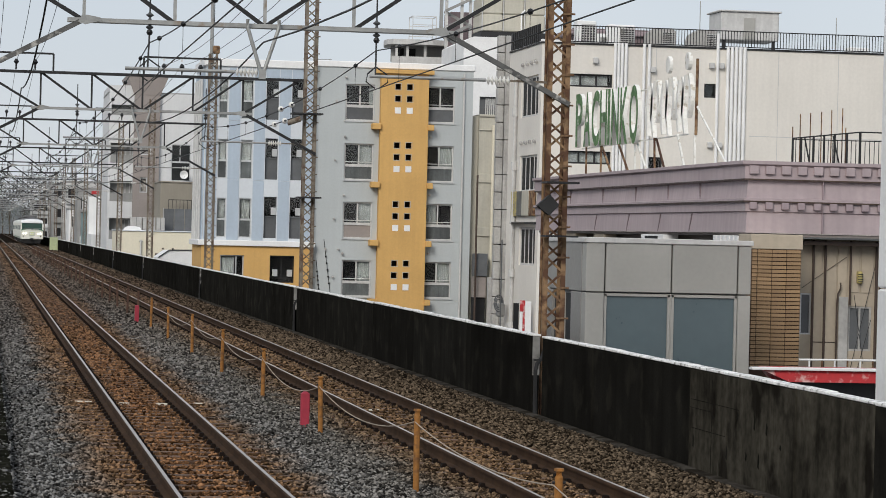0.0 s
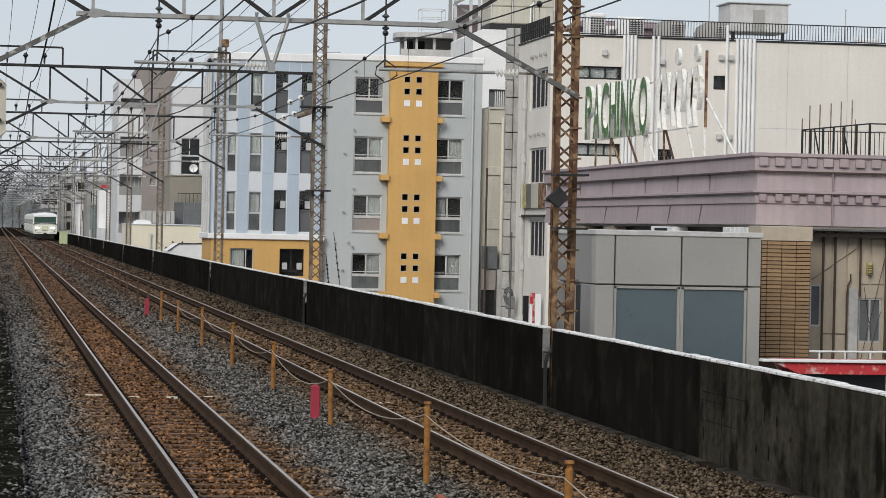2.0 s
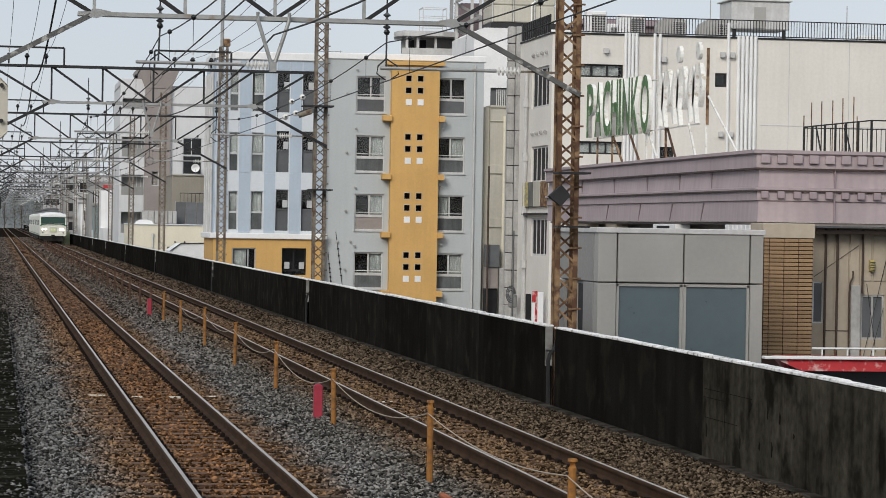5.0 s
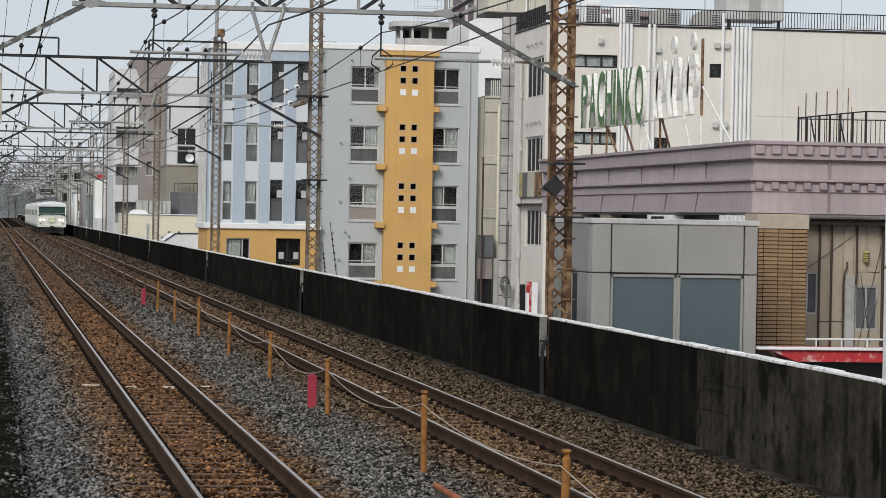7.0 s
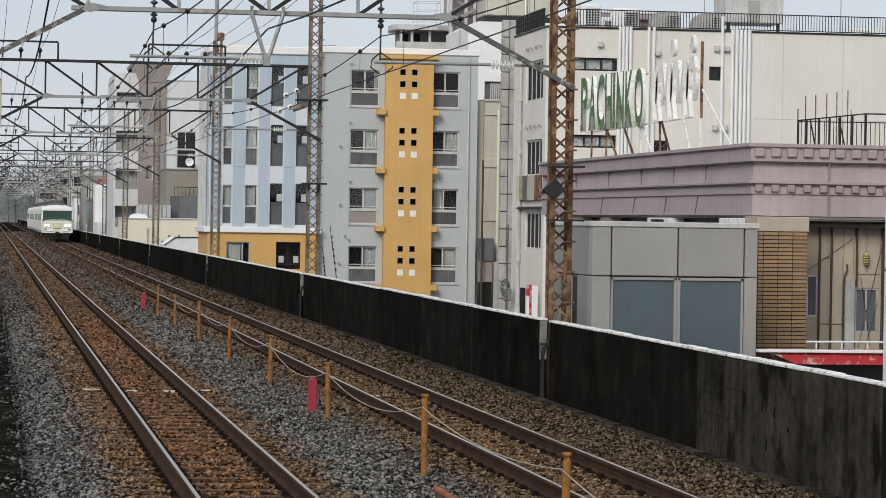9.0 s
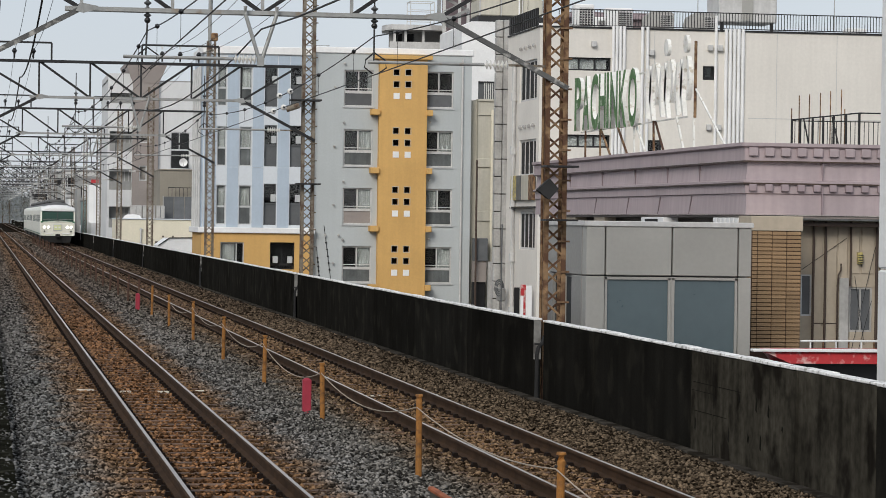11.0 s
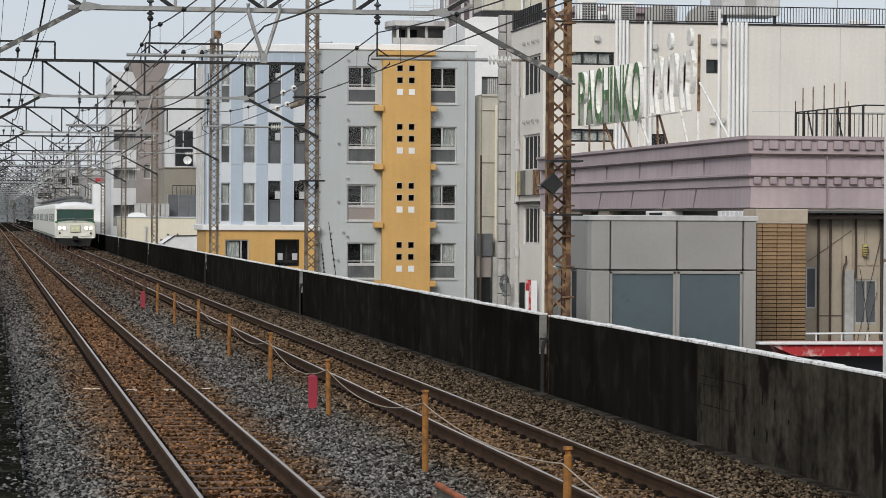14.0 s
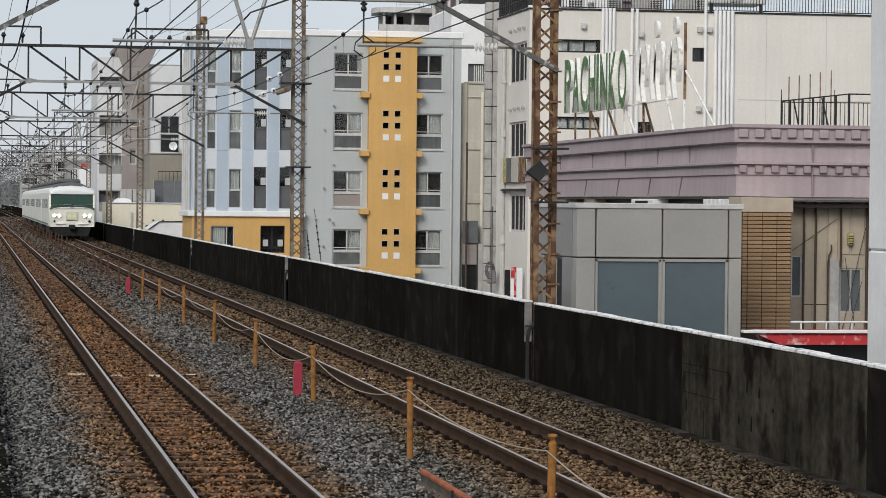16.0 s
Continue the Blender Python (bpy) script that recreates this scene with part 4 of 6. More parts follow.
    part("belt", S().soft_box(x0 - 0.22, x1 + 0.15, B - 0.14, B + 5.8, 1.80, 2.06, 0.02), "white_paint", h, "white belt course")
    holes = [(11.0, 12.12, 0.1, 1.36), (13.36, 14.52, 0.1, 1.38)]
    part("ochre_base", facade(S(), B, x0 - 0.05, x1 + 0.1, -7, 1.80, holes).box(x0 - 0.05, x0 + 0.1, B + 0.2, B + 5.8, -7, 1.8), "ochre_render", h, "ochre yellow ground storeys")
    window(h, B, *holes[0], mullions=(0.68,), curtain=0.62, bar=0.05)
    window(h, B, *holes[1], mullions=(0.5,), rail=0.18, bar=0.05, frame_mat="dark_steel", depth=0.3)
    for x in (13.5, 14.2):
        part("meter_box", S().soft_box(x, x + 0.24, B + 0.1, B + 0.25, 0.4, 0.72, 0.01), "frame", h)
    for x in (15.12, 15.75):
        vent(h, x + 0.9, Y, 1.75)
    a = part("aerial", S().tube([(15.6, Y + 3, 10.4), (15.6, Y + 3, 12.2)], 0.02, 5).tube([(15.1, Y + 3, 10.95), (16.5, Y + 3, 10.95)], 0.015, 5).tube([(16.4, Y + 3, 10.6), (16.4, Y + 3, 11.0)], 0.02, 5), "zinc", h, "rooftop aerial")


apartment_house()


# ---- sign building: cream-white hall with roof plant ----
def air_conditioner(x, y, z, w=1.0, hgt=0.62, grille=0.45, domed=False):
    """A rooftop unit with a plain flank and a dark grille on part of its front."""
    a = thing("air_conditioner", x, y, z, "pale grey rooftop air conditioner with a dark fan grille", "air conditioner", "rooftop air conditioners")
    if domed:
        part("case", S().loft([[(0.0, v, 0.06), (w, v, 0.06), (w, v, hgt - 0.12), (w * 0.86, v, hgt), (w * 0.3, v, hgt), (w * 0.06, v, hgt - 0.2), (0.0, v, hgt - 0.45)] for v in (0, 0.6)]), "duct", a)
    else:
        part("case", S().soft_box(0, w, 0, 0.6, 0.06, hgt, 0.04), "white_paint", a)
    u0, u1 = w * (1 - grille) - 0.05, w - 0.05
    part("grille", S().box(u0, u1, -0.012, -0.002, 0.3, hgt - 0.14), "pipe_grey", a)
    n, m = 5, 7
    for j in range(m):
        for e in range(n):
            x0, z0 = u0 + 0.01 + e * (u1 - u0) / n, 0.32 + j * (hgt - 0.48) / m
            part("grille_cell", S().box(x0, x0 + 0.7 * (u1 - u0) / n, -0.02, -0.012, z0, z0 + 0.62 * (hgt - 0.48) / m), "black", a)
    part("foot", S().box(0.05, 0.15, 0.05, 0.45, 0, 0.06), "dark_steel", a)
    part("foot", S().box(w - 0.15, w - 0.05, 0.05, 0.45, 0, 0.06), "dark_steel", a)
    return a


def sign_hall():
    Y, X = 112.0, 22.5
    h = thing("parlour_hall", 0, 0, 0, "cream-white flat-roofed hall with ribbed pipes and few windows", "commercial building")
    front = [(23.5, 25.5, 8.80, 9.34), (23.5, 25.5, 5.62, 6.15), (29.42, 29.94, 8.52, 9.10), (27.1, 27.7, 5.45, 5.98), (29.4, 29.95, 5.3, 5.75)]
    part("front_wall", facade(S(), Y, X, 41, -7, 10.55, front, 0.25), "white_render", h)
    side = [(112.55, 116.3, 7.60, 9.30), (112.55, 116.2, 4.45, 5.98), (112.55, 116.0, 1.35, 2.95)]
    part("side_wall", facade(S(), X - 0.002, Y + 0.25, 119, -7, 10.55, side, 0.25, side=True), "white_render", h)
    part("roof", S().box(X + 0.25, 41, Y + 0.25, 119, 10.2, 10.4), "grey_wall", h)
    part("back_wall", S().box(X + 0.25, 41, 118.8, 119, -7, 10.2), "white_render", h)
    for k, (a, b, c, d) in enumerate(front):
        window(h, Y, a, b, c, d, mullions=(1 / 3, 2 / 3) if k < 2 else (), curtain=0.95 if k < 2 else 0, bar=0.07, frame_mat="dark_steel")
    for a, b, c, d in side:
        window(h, X, a, b, c, d, side=True, mullions=(0.25, 0.5, 0.75), curtain=0.3, bar=0.09, frame_mat="pipe_grey", depth=0.1, pane="dark_pane")
        for i in range(4):
            vent(h, X - 0.05, Y + 1.0 + 0.95 * i, d + 0.55, 0.075)
    # panel joints in the plain front
    for x in (27.35, 32.6, 35.2, 37.8):
        part("wall_joint", S().box(x - 0.012, x + 0.012, Y - 0.008, Y - 0.002, -6, 10.5), "pipe_grey", h)
    part("wall_joint", S().box(31.4, 40.9, Y - 0.008, Y - 0.002, 6.95, 6.98), "pipe_grey", h)
    for x in (25.58, 25.73, 25.88, 26.04, 26.81, 27.03, 29.95, 30.39, 30.57, 30.75, 30.93, 31.11):
        part("rib_pipe", S().tube([(x, Y - 0.09, 3), (x, Y - 0.09, 10.66 if x != 29.95 else 11.2)], 0.065 if x < 30 else 0.075, 8), "white_paint", h)
    for x, z in ((24.75, 9.9), (29.7, 9.85), (30.12, 9.85), (29.68, 6.55), (30.1, 6.55), (27.2, 9.6), (24.7, 6.55)):
        part("wall_lamp", S().soft_box(x - 0.1, x + 0.1, Y - 0.2, Y, z - 0.12, z + 0.12, 0.02), "pipe_grey", h)
    part("coping", S().soft_box(X - 0.05, 41, Y - 0.06, Y + 0.3, 10.55, 10.62, 0.01), "dark_steel", h, "dark roof edge")
    part("coping", S().soft_box(X - 0.05, X + 0.3, Y + 0.3, 119, 10.55, 10.62, 0.01), "dark_steel", h)
    # roof railing
    r = thing("roof_railing", 0, 0, 10.62, "dark steel railing round the flat roof", "railing")
    for z in (0.0, 0.66):
        part("rail", S().box(23.3, 41, Y + 0.05, Y + 0.09, z + 0.03, z + 0.07), "dark_steel", r)
    me = S().box(-0.012, 0.012, -0.012, 0.012, 0.0, 0.68).mesh("baluster", [M["dark_steel"]])
    for i in range(140):
        part("baluster", me, None, r, at=(23.3 + 0.125 * i, Y + 0.07, 0.03))
    lou = part("louvre", S().box(X - 0.05, X + 0.0, Y + 0.3, 118.6, 0.02, 0.75), "dark_steel", r, "black louvred screen")
    for i in range(14):
        part("slat", S().box(X - 0.10, X - 0.05, Y + 0.5 + 0.42 * i, Y + 0.62 + 0.42 * i, 0.04, 0.73), "dark_steel", lou)
    for x, w, hh, f, dome in ((24.2, 0.84, 1.22, 0.7, False), (25.55, 1.16, 1.1, 0.5, False), (27.2, 1.26, 1.02, 0.42, True), (29.0, 1.3, 0.98, 0.35, True), (36.0, 0.9, 0.5, 0.5, False), (25.08, 0.45, 0.7, 0.6, False)):
        air_conditioner(x, Y + 1.2, 10.42, w, hh, f, dome)
    p = thing("roof_plant_box", 30.75, Y + 2.5, 10.4, "grey-beige rooftop plant cabin on legs", "roof cabin")
    part("cabin", S().soft_box(0, 2.55, 0, 2, 0.75, 1.95, 0.03), "pipe_grey", p)
    part("cabin_lid", S().soft_box(-0.1, 2.65, -0.1, 2.1, 1.95, 2.02, 0.02), "pipe_grey", p)
    part("door_leaf", S().box(1.0, 1.5, -0.03, 0.0, 0.8, 1.7), "panel", p)
    for x in (0.1, 2.3):
        part("leg", S().box(x, x + 0.12, 0.1, 0.22, 0, 0.75), "dark_steel", p)
    for x, z in ((29.95, 2.4), (36.0, 1.9)):
        a = thing("lightning_rod", x, Y + 3, 10.4, "thin steel lightning rod on the roof", "lightning rod")
        part("rod", S().tube([(0, 0, 0), (0, 0, z)], 0.02, 5), "zinc", a)


sign_hall()

# service shafts and pipes in the gap between the two houses
shaft = thing("service_shafts", 0, 0, 0, "pale clay-grey pipe ducts stacked in the gap between houses", "pipe duct")
for x0, x1, y, step in ((22.06, 22.36, 119.5, 0.765), (22.38, 22.76, 119.35, 1.53)):
    z = -7.0
    while z < 11.3:
        part("duct_section", S().soft_box(x0, x1, y, y + 0.4, z + 0.02, z + step - 0.012, 0.02), "duct", shaft)
        z += step
part("duct_core", S().box(22.1, 22.7, 119.7, 119.85, -7, 11.3), "brown_pipe", shaft)
for k in range(3):
    part("hose_loop", S().tube([(21.98 + 0.2 * math.cos(a) * (1 - 0.25 * k), 117.6, -0.35 + 0.36 * math.sin(a) * (1 - 0.25 * k)) for a in [0.45 * i for i in range(12)]], 0.028, 6), "grey_slat", shaft)
part("thin_pipe", S().tube([(22.05, 117.5, -7), (22.05, 117.5, 2.4)], 0.03, 6), "grey_slat", shaft)
part("downpipe", S().tube([(22.38, 116.9, -7), (22.38, 116.9, 9.4), (22.1, 116.9, 9.7)], 0.09, 10), "pipe_grey", shaft)
for z in (-1.5, 0.8, 3.1, 5.4, 7.7):
    part("pipe_socket", S().tube([(22.38, 116.9, z), (22.38, 116.9, z + 0.35)], 0.13, 10), "pipe_grey", shaft)
part("meter_case", S().soft_box(22.0, 22.35, 118.0, 118.4, -0.95, -0.35, 0.06), "grey_wall", shaft)

cream = thing("cream_rear_house", 0, 0, 0, "greyed cream rear house with belt courses and a roof fence", "house")
part("wall", S().box(23.88, 25.6, 134, 146, -7, 8.52), "grey_cream", cream)
part("return_wall", S().box(23.55, 23.87, 134.25, 146, -7, 8.45), "grey_cream", cream)
for z, hgt in ((7.72, 0.06), (5.16, 0.44), (2.52, 0.47), (8.40, 0.12)):
    part("belt", S().soft_box(23.86, 25.6, 133.92, 134.0, z, z + hgt, 0.02), "grey_cream", cream)
part("roof_fence", S().box(23.92, 25.4, 134.3, 134.35, 8.52, 9.35), "grey_slat", cream, "grey slatted roof fence")
for i in range(12):
    part("fence_slat", S().box(24.2 + 0.1 * i, 24.25 + 0.1 * i, 134.24, 134.28, 8.52, 9.38), "pipe_grey", cream)
part("fence_rail", S().box(23.9, 25.4, 134.2, 134.24, 9.33, 9.40), "dark_steel", cream)
part("gutter_pipe", S().tube([(24.57, 133.85, -7), (24.57, 133.85, 8.0)], 0.07, 8), "cream", cream)
part("lean_to", S().soft_box(23.62, 24.28, 133.1, 133.8, 0.57, 1.68, 0.02), "grey_slat", cream, "dark lean-to in the alley")
part("lean_to_wall", S().box(23.62, 24.24, 133.2, 133.8, -0.46, 0.56), "brown_wall", cream)
# solid box, its near-black colour stands for the doorway's shade
part("alley_door", S().box(23.62, 24.22, 133.3, 133.8, -7, -0.47), "dim_room", cream, "alley doorway, a box coloured black as shade")
part("alley_panel", S().soft_box(24.26, 24.72, 132.9, 133.0, -7, 0.55, 0.02), "duct", cream, "pale alley panel")
cream.location, cream.scale = (0, -2.8, 0.0527), (0.979, 1.0, 0.979)
part("dark_pipe", S().tube([(23.65, 132.9, -7), (23.65, 132.9, 5.5)], 0.05, 8), "brown_pipe", cream)

white_block = thing("white_block", 0, 0, 0, "tall plain white rear block with a sloped top", "building")
part("wall", S().loft([[(25.75, 150, -7), (32, 150, -7), (32, 157.5, -7), (25.75, 157.5, -7)], [(25.75, 150, 13.2), (32, 150, 13.2), (32, 157.5, 13.2), (25.75, 157.5, 13.2)],
                       [(26.3, 150, 13.5), (32, 150, 13.5), (32, 157.5, 13.5), (26.3, 157.5, 13.5)]]), "white_paint", white_block)
tank = thing("water_tank", 0, 0, 0, "yellowed panel water tank on a rooftop frame", "water tank")
for i in range(3):
    for j in range(3):
        part("tank_panel", S().soft_box(27.1 + 1.2 * i, 28.28 + 1.2 * i, 152, 155, 13.98 + 0.98 * j, 14.94 + 0.98 * j, 0.06), "grey_cream", tank)
    part("tank_rib", S().soft_box(27.06 + 1.2 * i, 27.12 + 1.2 * i, 151.93, 152.0, 13.98, 16.9, 0.01), "pipe_grey", tank)
part("tank_pipe", S().tube([(29.3, 151.9, 13.5), (29.3, 151.9, 15.0), (29.5, 151.9, 15.2)], 0.05, 8), "white_paint", tank)
part("stand", S().box(27.0, 30.8, 151.9, 154.8, 13.5, 13.95), "dark_steel", tank)
stair = thing("fire_stair", 0, 0, 0, "grey steel fire stair with landings on a rear building", "fire stair")
for x in (26.0, 26.9, 27.4):
    part("column", S().box(x, x + 0.16, 158, 158.16, -7, 17), "pipe_grey", stair)
for k in range(5):
    z = 9.5 + 1.5 * k
    part("flight", S().beam((26.0, 157.9, z), (27.5, 157.9, z + 0.75), 0.1, 0.16), "grey_wall", stair)
    part("flight", S().beam((27.5, 158.4, z + 0.75), (26.0, 158.4, z + 1.5), 0.1, 0.16), "grey_wall", stair)
    part("guard", S().beam((26.0, 157.85, z + 0.6), (27.5, 157.85, z + 1.35), 0.05), "zinc", stair)
rear = thing("rear_building", 0, 0, 0, "grey-beige rear building with an open roof gallery", "building")
part("wall", S().box(21.9, 34.0, 162, 175, -7, 12.6), "grey_wall", rear)
part("gallery_roof", S().loft([[(23.35, 160.2, z), (25.6, 160.0, z), (26.6, 160.4, z), (26.6, 164, z), (23.3, 164, z), (23.0, 162, z), (23.05, 160.8, z)] for z in (13.65, 13.95)]), "pipe_grey", rear, "rounded flat gallery roof")
part("gallery_parapet", S().loft([[(23.25, 160.3, z), (26.6, 160.1, z), (26.6, 160.3, z), (23.3, 160.5, z)] for z in (12.3, 12.95)]), "pipe_grey", rear)
part("gallery_back", S().box(23.4, 26.6, 161.6, 161.8, 12.7, 13.65), "grey_wall", rear)
for x in (23.5, 24.15, 25.2):
    part("gallery_column", S().box(x, x + 0.14, 160.5, 160.7, 12.7, 13.65), "pipe_grey", rear)
for x in (23.75, 24.45):
    part("gallery_window", S().box(x, x + 0.4, 161.55, 161.59, 13.0, 13.5), "dim_room", rear)
cage = S()
for x in (24.6, 26.0):
    for y in (161.2, 162.6):
        cage.box(x - 0.02, x + 0.02, y - 0.02, y + 0.02, 13.8, 15.4)
for z in (14.3, 14.9, 15.4):
    cage.box(24.6, 26.0, 161.19, 161.21, z - 0.02, z + 0.02).box(24.6, 26.0, 162.59, 162.61, z - 0.02, z + 0.02)
for x in (24.6, 26.0):
    cage.box(x - 0.02, x + 0.02, 161.2, 162.6, 15.36, 15.42)
part("plant_cage", cage, "pipe_grey", rear, "thin pale pipe cage")
part("dark_stairwell", S().box(26.6, 28.6, 159.6, 162, 9, 15.6), "mauve_dark", rear)
brownie = thing("mauve_tower_block", 0, 0, 0, "purple-brown tiled tower block behind the hall", "building")
part("wall", S().box(33.6, 38.6, 158, 172, -7, 14.8), "mauve_dark", brownie)
part("eaves", S().soft_box(33.4, 38.8, 157.7, 172, 14.4, 14.7, 0.05), "mauve_edge", brownie)
window(brownie, 157.98, 34.8, 36.2, 13.1, 14.0, mullions=(0.5,), bar=0.07, depth=-0.02)


# ---- mauve pavilion with cornice, its sign, shop and tile pillar ----
def mauve_pavilion():
    X, Y = 15.0, 53.6
    XE, YE = 26.0, 75.0
    h = thing("mauve_pavilion", 0, 0, 0, "two-storey pavilion with a faded mauve sheet-metal cornice", "pavilion")
    part("core", S().box(X + 0.6, XE, Y + 2.2, YE, -7, 2.655), "brown_wall", h)
    part("roof", S().box(X + 0.1, XE, Y + 0.1, YE, 3.72, 3.78), "grey_wall", h)
    # profile of the cornice: out from the wall, height
    prof = [(0.10, 2.72), (0.0, 2.72), (0.02, 3.13), (-0.02, 3.15), (-0.02, 3.34), (-0.07, 3.35), (-0.07, 3.40), (0.0, 3.415), (0.04, 3.76), (-0.03, 3.79), (-0.05, 3.80), (-0.05, 4.05),
            (-0.12, 4.09), (-0.12, 4.155), (0.3, 4.155), (0.3, 2.72)]
    rings = [[(X + d, YE, z) for d, z in prof], [(X + d, Y + d, z) for d, z in prof], [(XE, Y + d, z) for d, z in prof]]
    part("cornice", S().loft(rings), "mauve", h, "faded mauve stepped cornice")
    # dark strips paint the shadow lines under the cornice steps
    for z in (3.345, 3.785):
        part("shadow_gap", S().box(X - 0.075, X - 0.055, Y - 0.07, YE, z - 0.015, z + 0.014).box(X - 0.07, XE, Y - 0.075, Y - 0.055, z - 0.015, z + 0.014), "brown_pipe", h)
    for i in range(12):
        x = X + 0.03 + 0.333 * i
        part("dentil", S().soft_box(x, x + 0.19, Y - 0.12, Y - 0.045, 3.89, 4.06, 0.01), "mauve", h)
        part("dentil", S().soft_box(x + 0.02, x + 0.17, Y - 0.10, Y - 0.02, 3.19, 3.33, 0.01), "mauve_edge", h)
    for i, y in enumerate((57.2, 60.0, 63.1, 66.6, 70.4)):
        for u, z0, z1, lean in ((0.0, 3.42, 3.76, 0.10), (0.9, 2.73, 3.12, -0.22)):
            part("sheet_seam", S().loft([[(X - 0.004, y + u + lean * t, z0 + (z1 - z0) * t), (X + 0.05, y + u + lean * t, z0 + (z1 - z0) * t),
                                          (X + 0.05, y + u + 0.045 + lean * t, z0 + (z1 - z0) * t), (X - 0.004, y + u + 0.045 + lean * t, z0 + (z1 - z0) * t)] for t in (0, 1)]), "mauve_dark", h)
    for x in (16.57,):
        part("sheet_seam", S().box(x, x + 0.015, Y - 0.06, Y + 0.03, 2.73, 4.12), "mauve_edge", h)
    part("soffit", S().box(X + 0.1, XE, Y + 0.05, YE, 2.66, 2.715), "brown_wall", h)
    part("vent_block", S().soft_box(X - 0.05, X + 0.3, 60.2, 62.3, 2.45, 2.655, 0.01), "white_paint", h, "white vent block")
    # near-black plate painted as the shade in the vent's mouth
    part("vent_mouth", S().box(X - 0.06, X - 0.052, 60.7, 61.9, 2.54, 2.62), "dim_room", h)
    for k in range(7):
        part("rib", S().soft_box(X - 0.04, X + 0.1, 53.7 + 0.33 * k, 53.96 + 0.33 * k, 2.4, 2.655, 0.008), "white_paint", h)
    for y0, y1 in ((66.8, 68.0), (70.2, 71.5)):
        part("soffit_block", S().box(X + 0.1, X + 0.4, y0, y1, 2.4, 2.655), "beige", h)
    return h


mauve_pavilion()


def tile_pillar():
    """A pillar faced with narrow ochre tiles; each tile is a piece."""
    x0, x1, y, z0, z1 = 14.89, 15.89, 52.7, -7.0, 2.40
    p = thing("tile_pillar", 0, 0, 0, "pillar faced with narrow ochre-brown tiles under a tan head", "pillar")
    part("core", S().box(x0, x1, y, y + 0.9, z0, z1), "joint", p)
    part("head", S().soft_box(x0 - 0.03, x1 + 0.03, y - 0.03, y + 0.9, z1, 2.69, 0.01), "beige", p, "tan rendered head")
    me = S().soft_box(0, 0.286, -0.020, 0.0, 0, 0.064, 0.006).mesh("tile", [M["tile"]])
    cap = S().soft_box(0, 0.10, -0.020, 0.0, 0, 0.064, 0.006).mesh("tile", [M["tile"]])
    side = S().soft_box(-0.020, 0, 0, 0.2, 0, 0.064, 0.006).mesh("tile", [M["tile"]])
    for i in range(30):
        z = z1 - 0.076 - 0.0785 * i
        part("tile", cap, None, p, at=(x0 + 0.004, y, z))
        for j in range(3):
            part("tile", me, None, p, at=(x0 + 0.115 + 0.297 * j, y, z))
        for j in range(4):
            part("tile", side, None, p, at=(x0, y + 0.01 + 0.215 * j, z))


tile_pillar()


def shop():
    """The panelled shop front in front of the pavilion."""
    X, X1, Y, YB = 10.74, 13.85, 49.0, 52.6
    h = thing("panelled_shop", 0, 0, 0, "low shop clad in brushed grey panels with blue-grey panes", "shop")
    part("core", S().box(X + 0.1, X1, Y + 0.35, YB, -7, 2.35), "grey_wall", h)
    part("roof_edge", S().soft_box(X - 0.03, X1 + 0.02, Y - 0.03, YB, 2.45, 2.55, 0.012), "pipe_grey", h, "pale roof edge")
    xs = [X, 11.11, 12.35, 13.59, X1]
    for a, b in zip(xs, xs[1:]):
        part("panel", S().soft_box(a + 0.012, b - 0.012, Y, Y + 0.34, 1.565, 2.455, 0.012), "panel", h)
    part("panel", S().soft_box(X + 0.012, 11.10, Y, Y + 0.34, -7, 1.545, 0.012), "panel", h)
    part("panel", S().soft_box(13.60, X1 - 0.012, Y, Y + 0.34, -7, 1.545, 0.012), "panel", h)
    for a, b in ((11.11, 12.335), (12.365, 13.59)):
        fr = part("pane_frame", S().box(a, a + 0.045, Y + 0.03, Y + 0.12, -7, 1.53).box(b - 0.045, b, Y + 0.03, Y + 0.12, -7, 1.53).box(a, b, Y + 0.03, Y + 0.12, 1.49, 1.54), "panel", h)
        part("film_pane", S().box(a + 0.045, b - 0.045, Y + 0.07, Y + 0.08, -7, 1.49), "shutter_glass", fr, "blue-grey film-covered pane")
    part("mullion", S().soft_box(12.337, 12.363, Y + 0.02, Y + 0.10, -7, 1.545, 0.006), "panel", h)
    # side face towards the track, its panels coloured darker than the front as shade
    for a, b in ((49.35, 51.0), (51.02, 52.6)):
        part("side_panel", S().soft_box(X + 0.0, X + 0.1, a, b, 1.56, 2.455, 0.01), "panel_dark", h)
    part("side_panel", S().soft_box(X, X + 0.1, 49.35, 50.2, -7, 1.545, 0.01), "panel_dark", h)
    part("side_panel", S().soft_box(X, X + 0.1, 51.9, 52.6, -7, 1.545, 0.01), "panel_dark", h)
    part("side_pane", S().box(X + 0.06, X + 0.07, 50.2, 51.9, -7, 1.5), "dark_pane", h, "dark side pane")
    part("side_mullion", S().box(X + 0.02, X + 0.06, 50.9, 51.0, -7, 1.5), "panel", h)


shop()


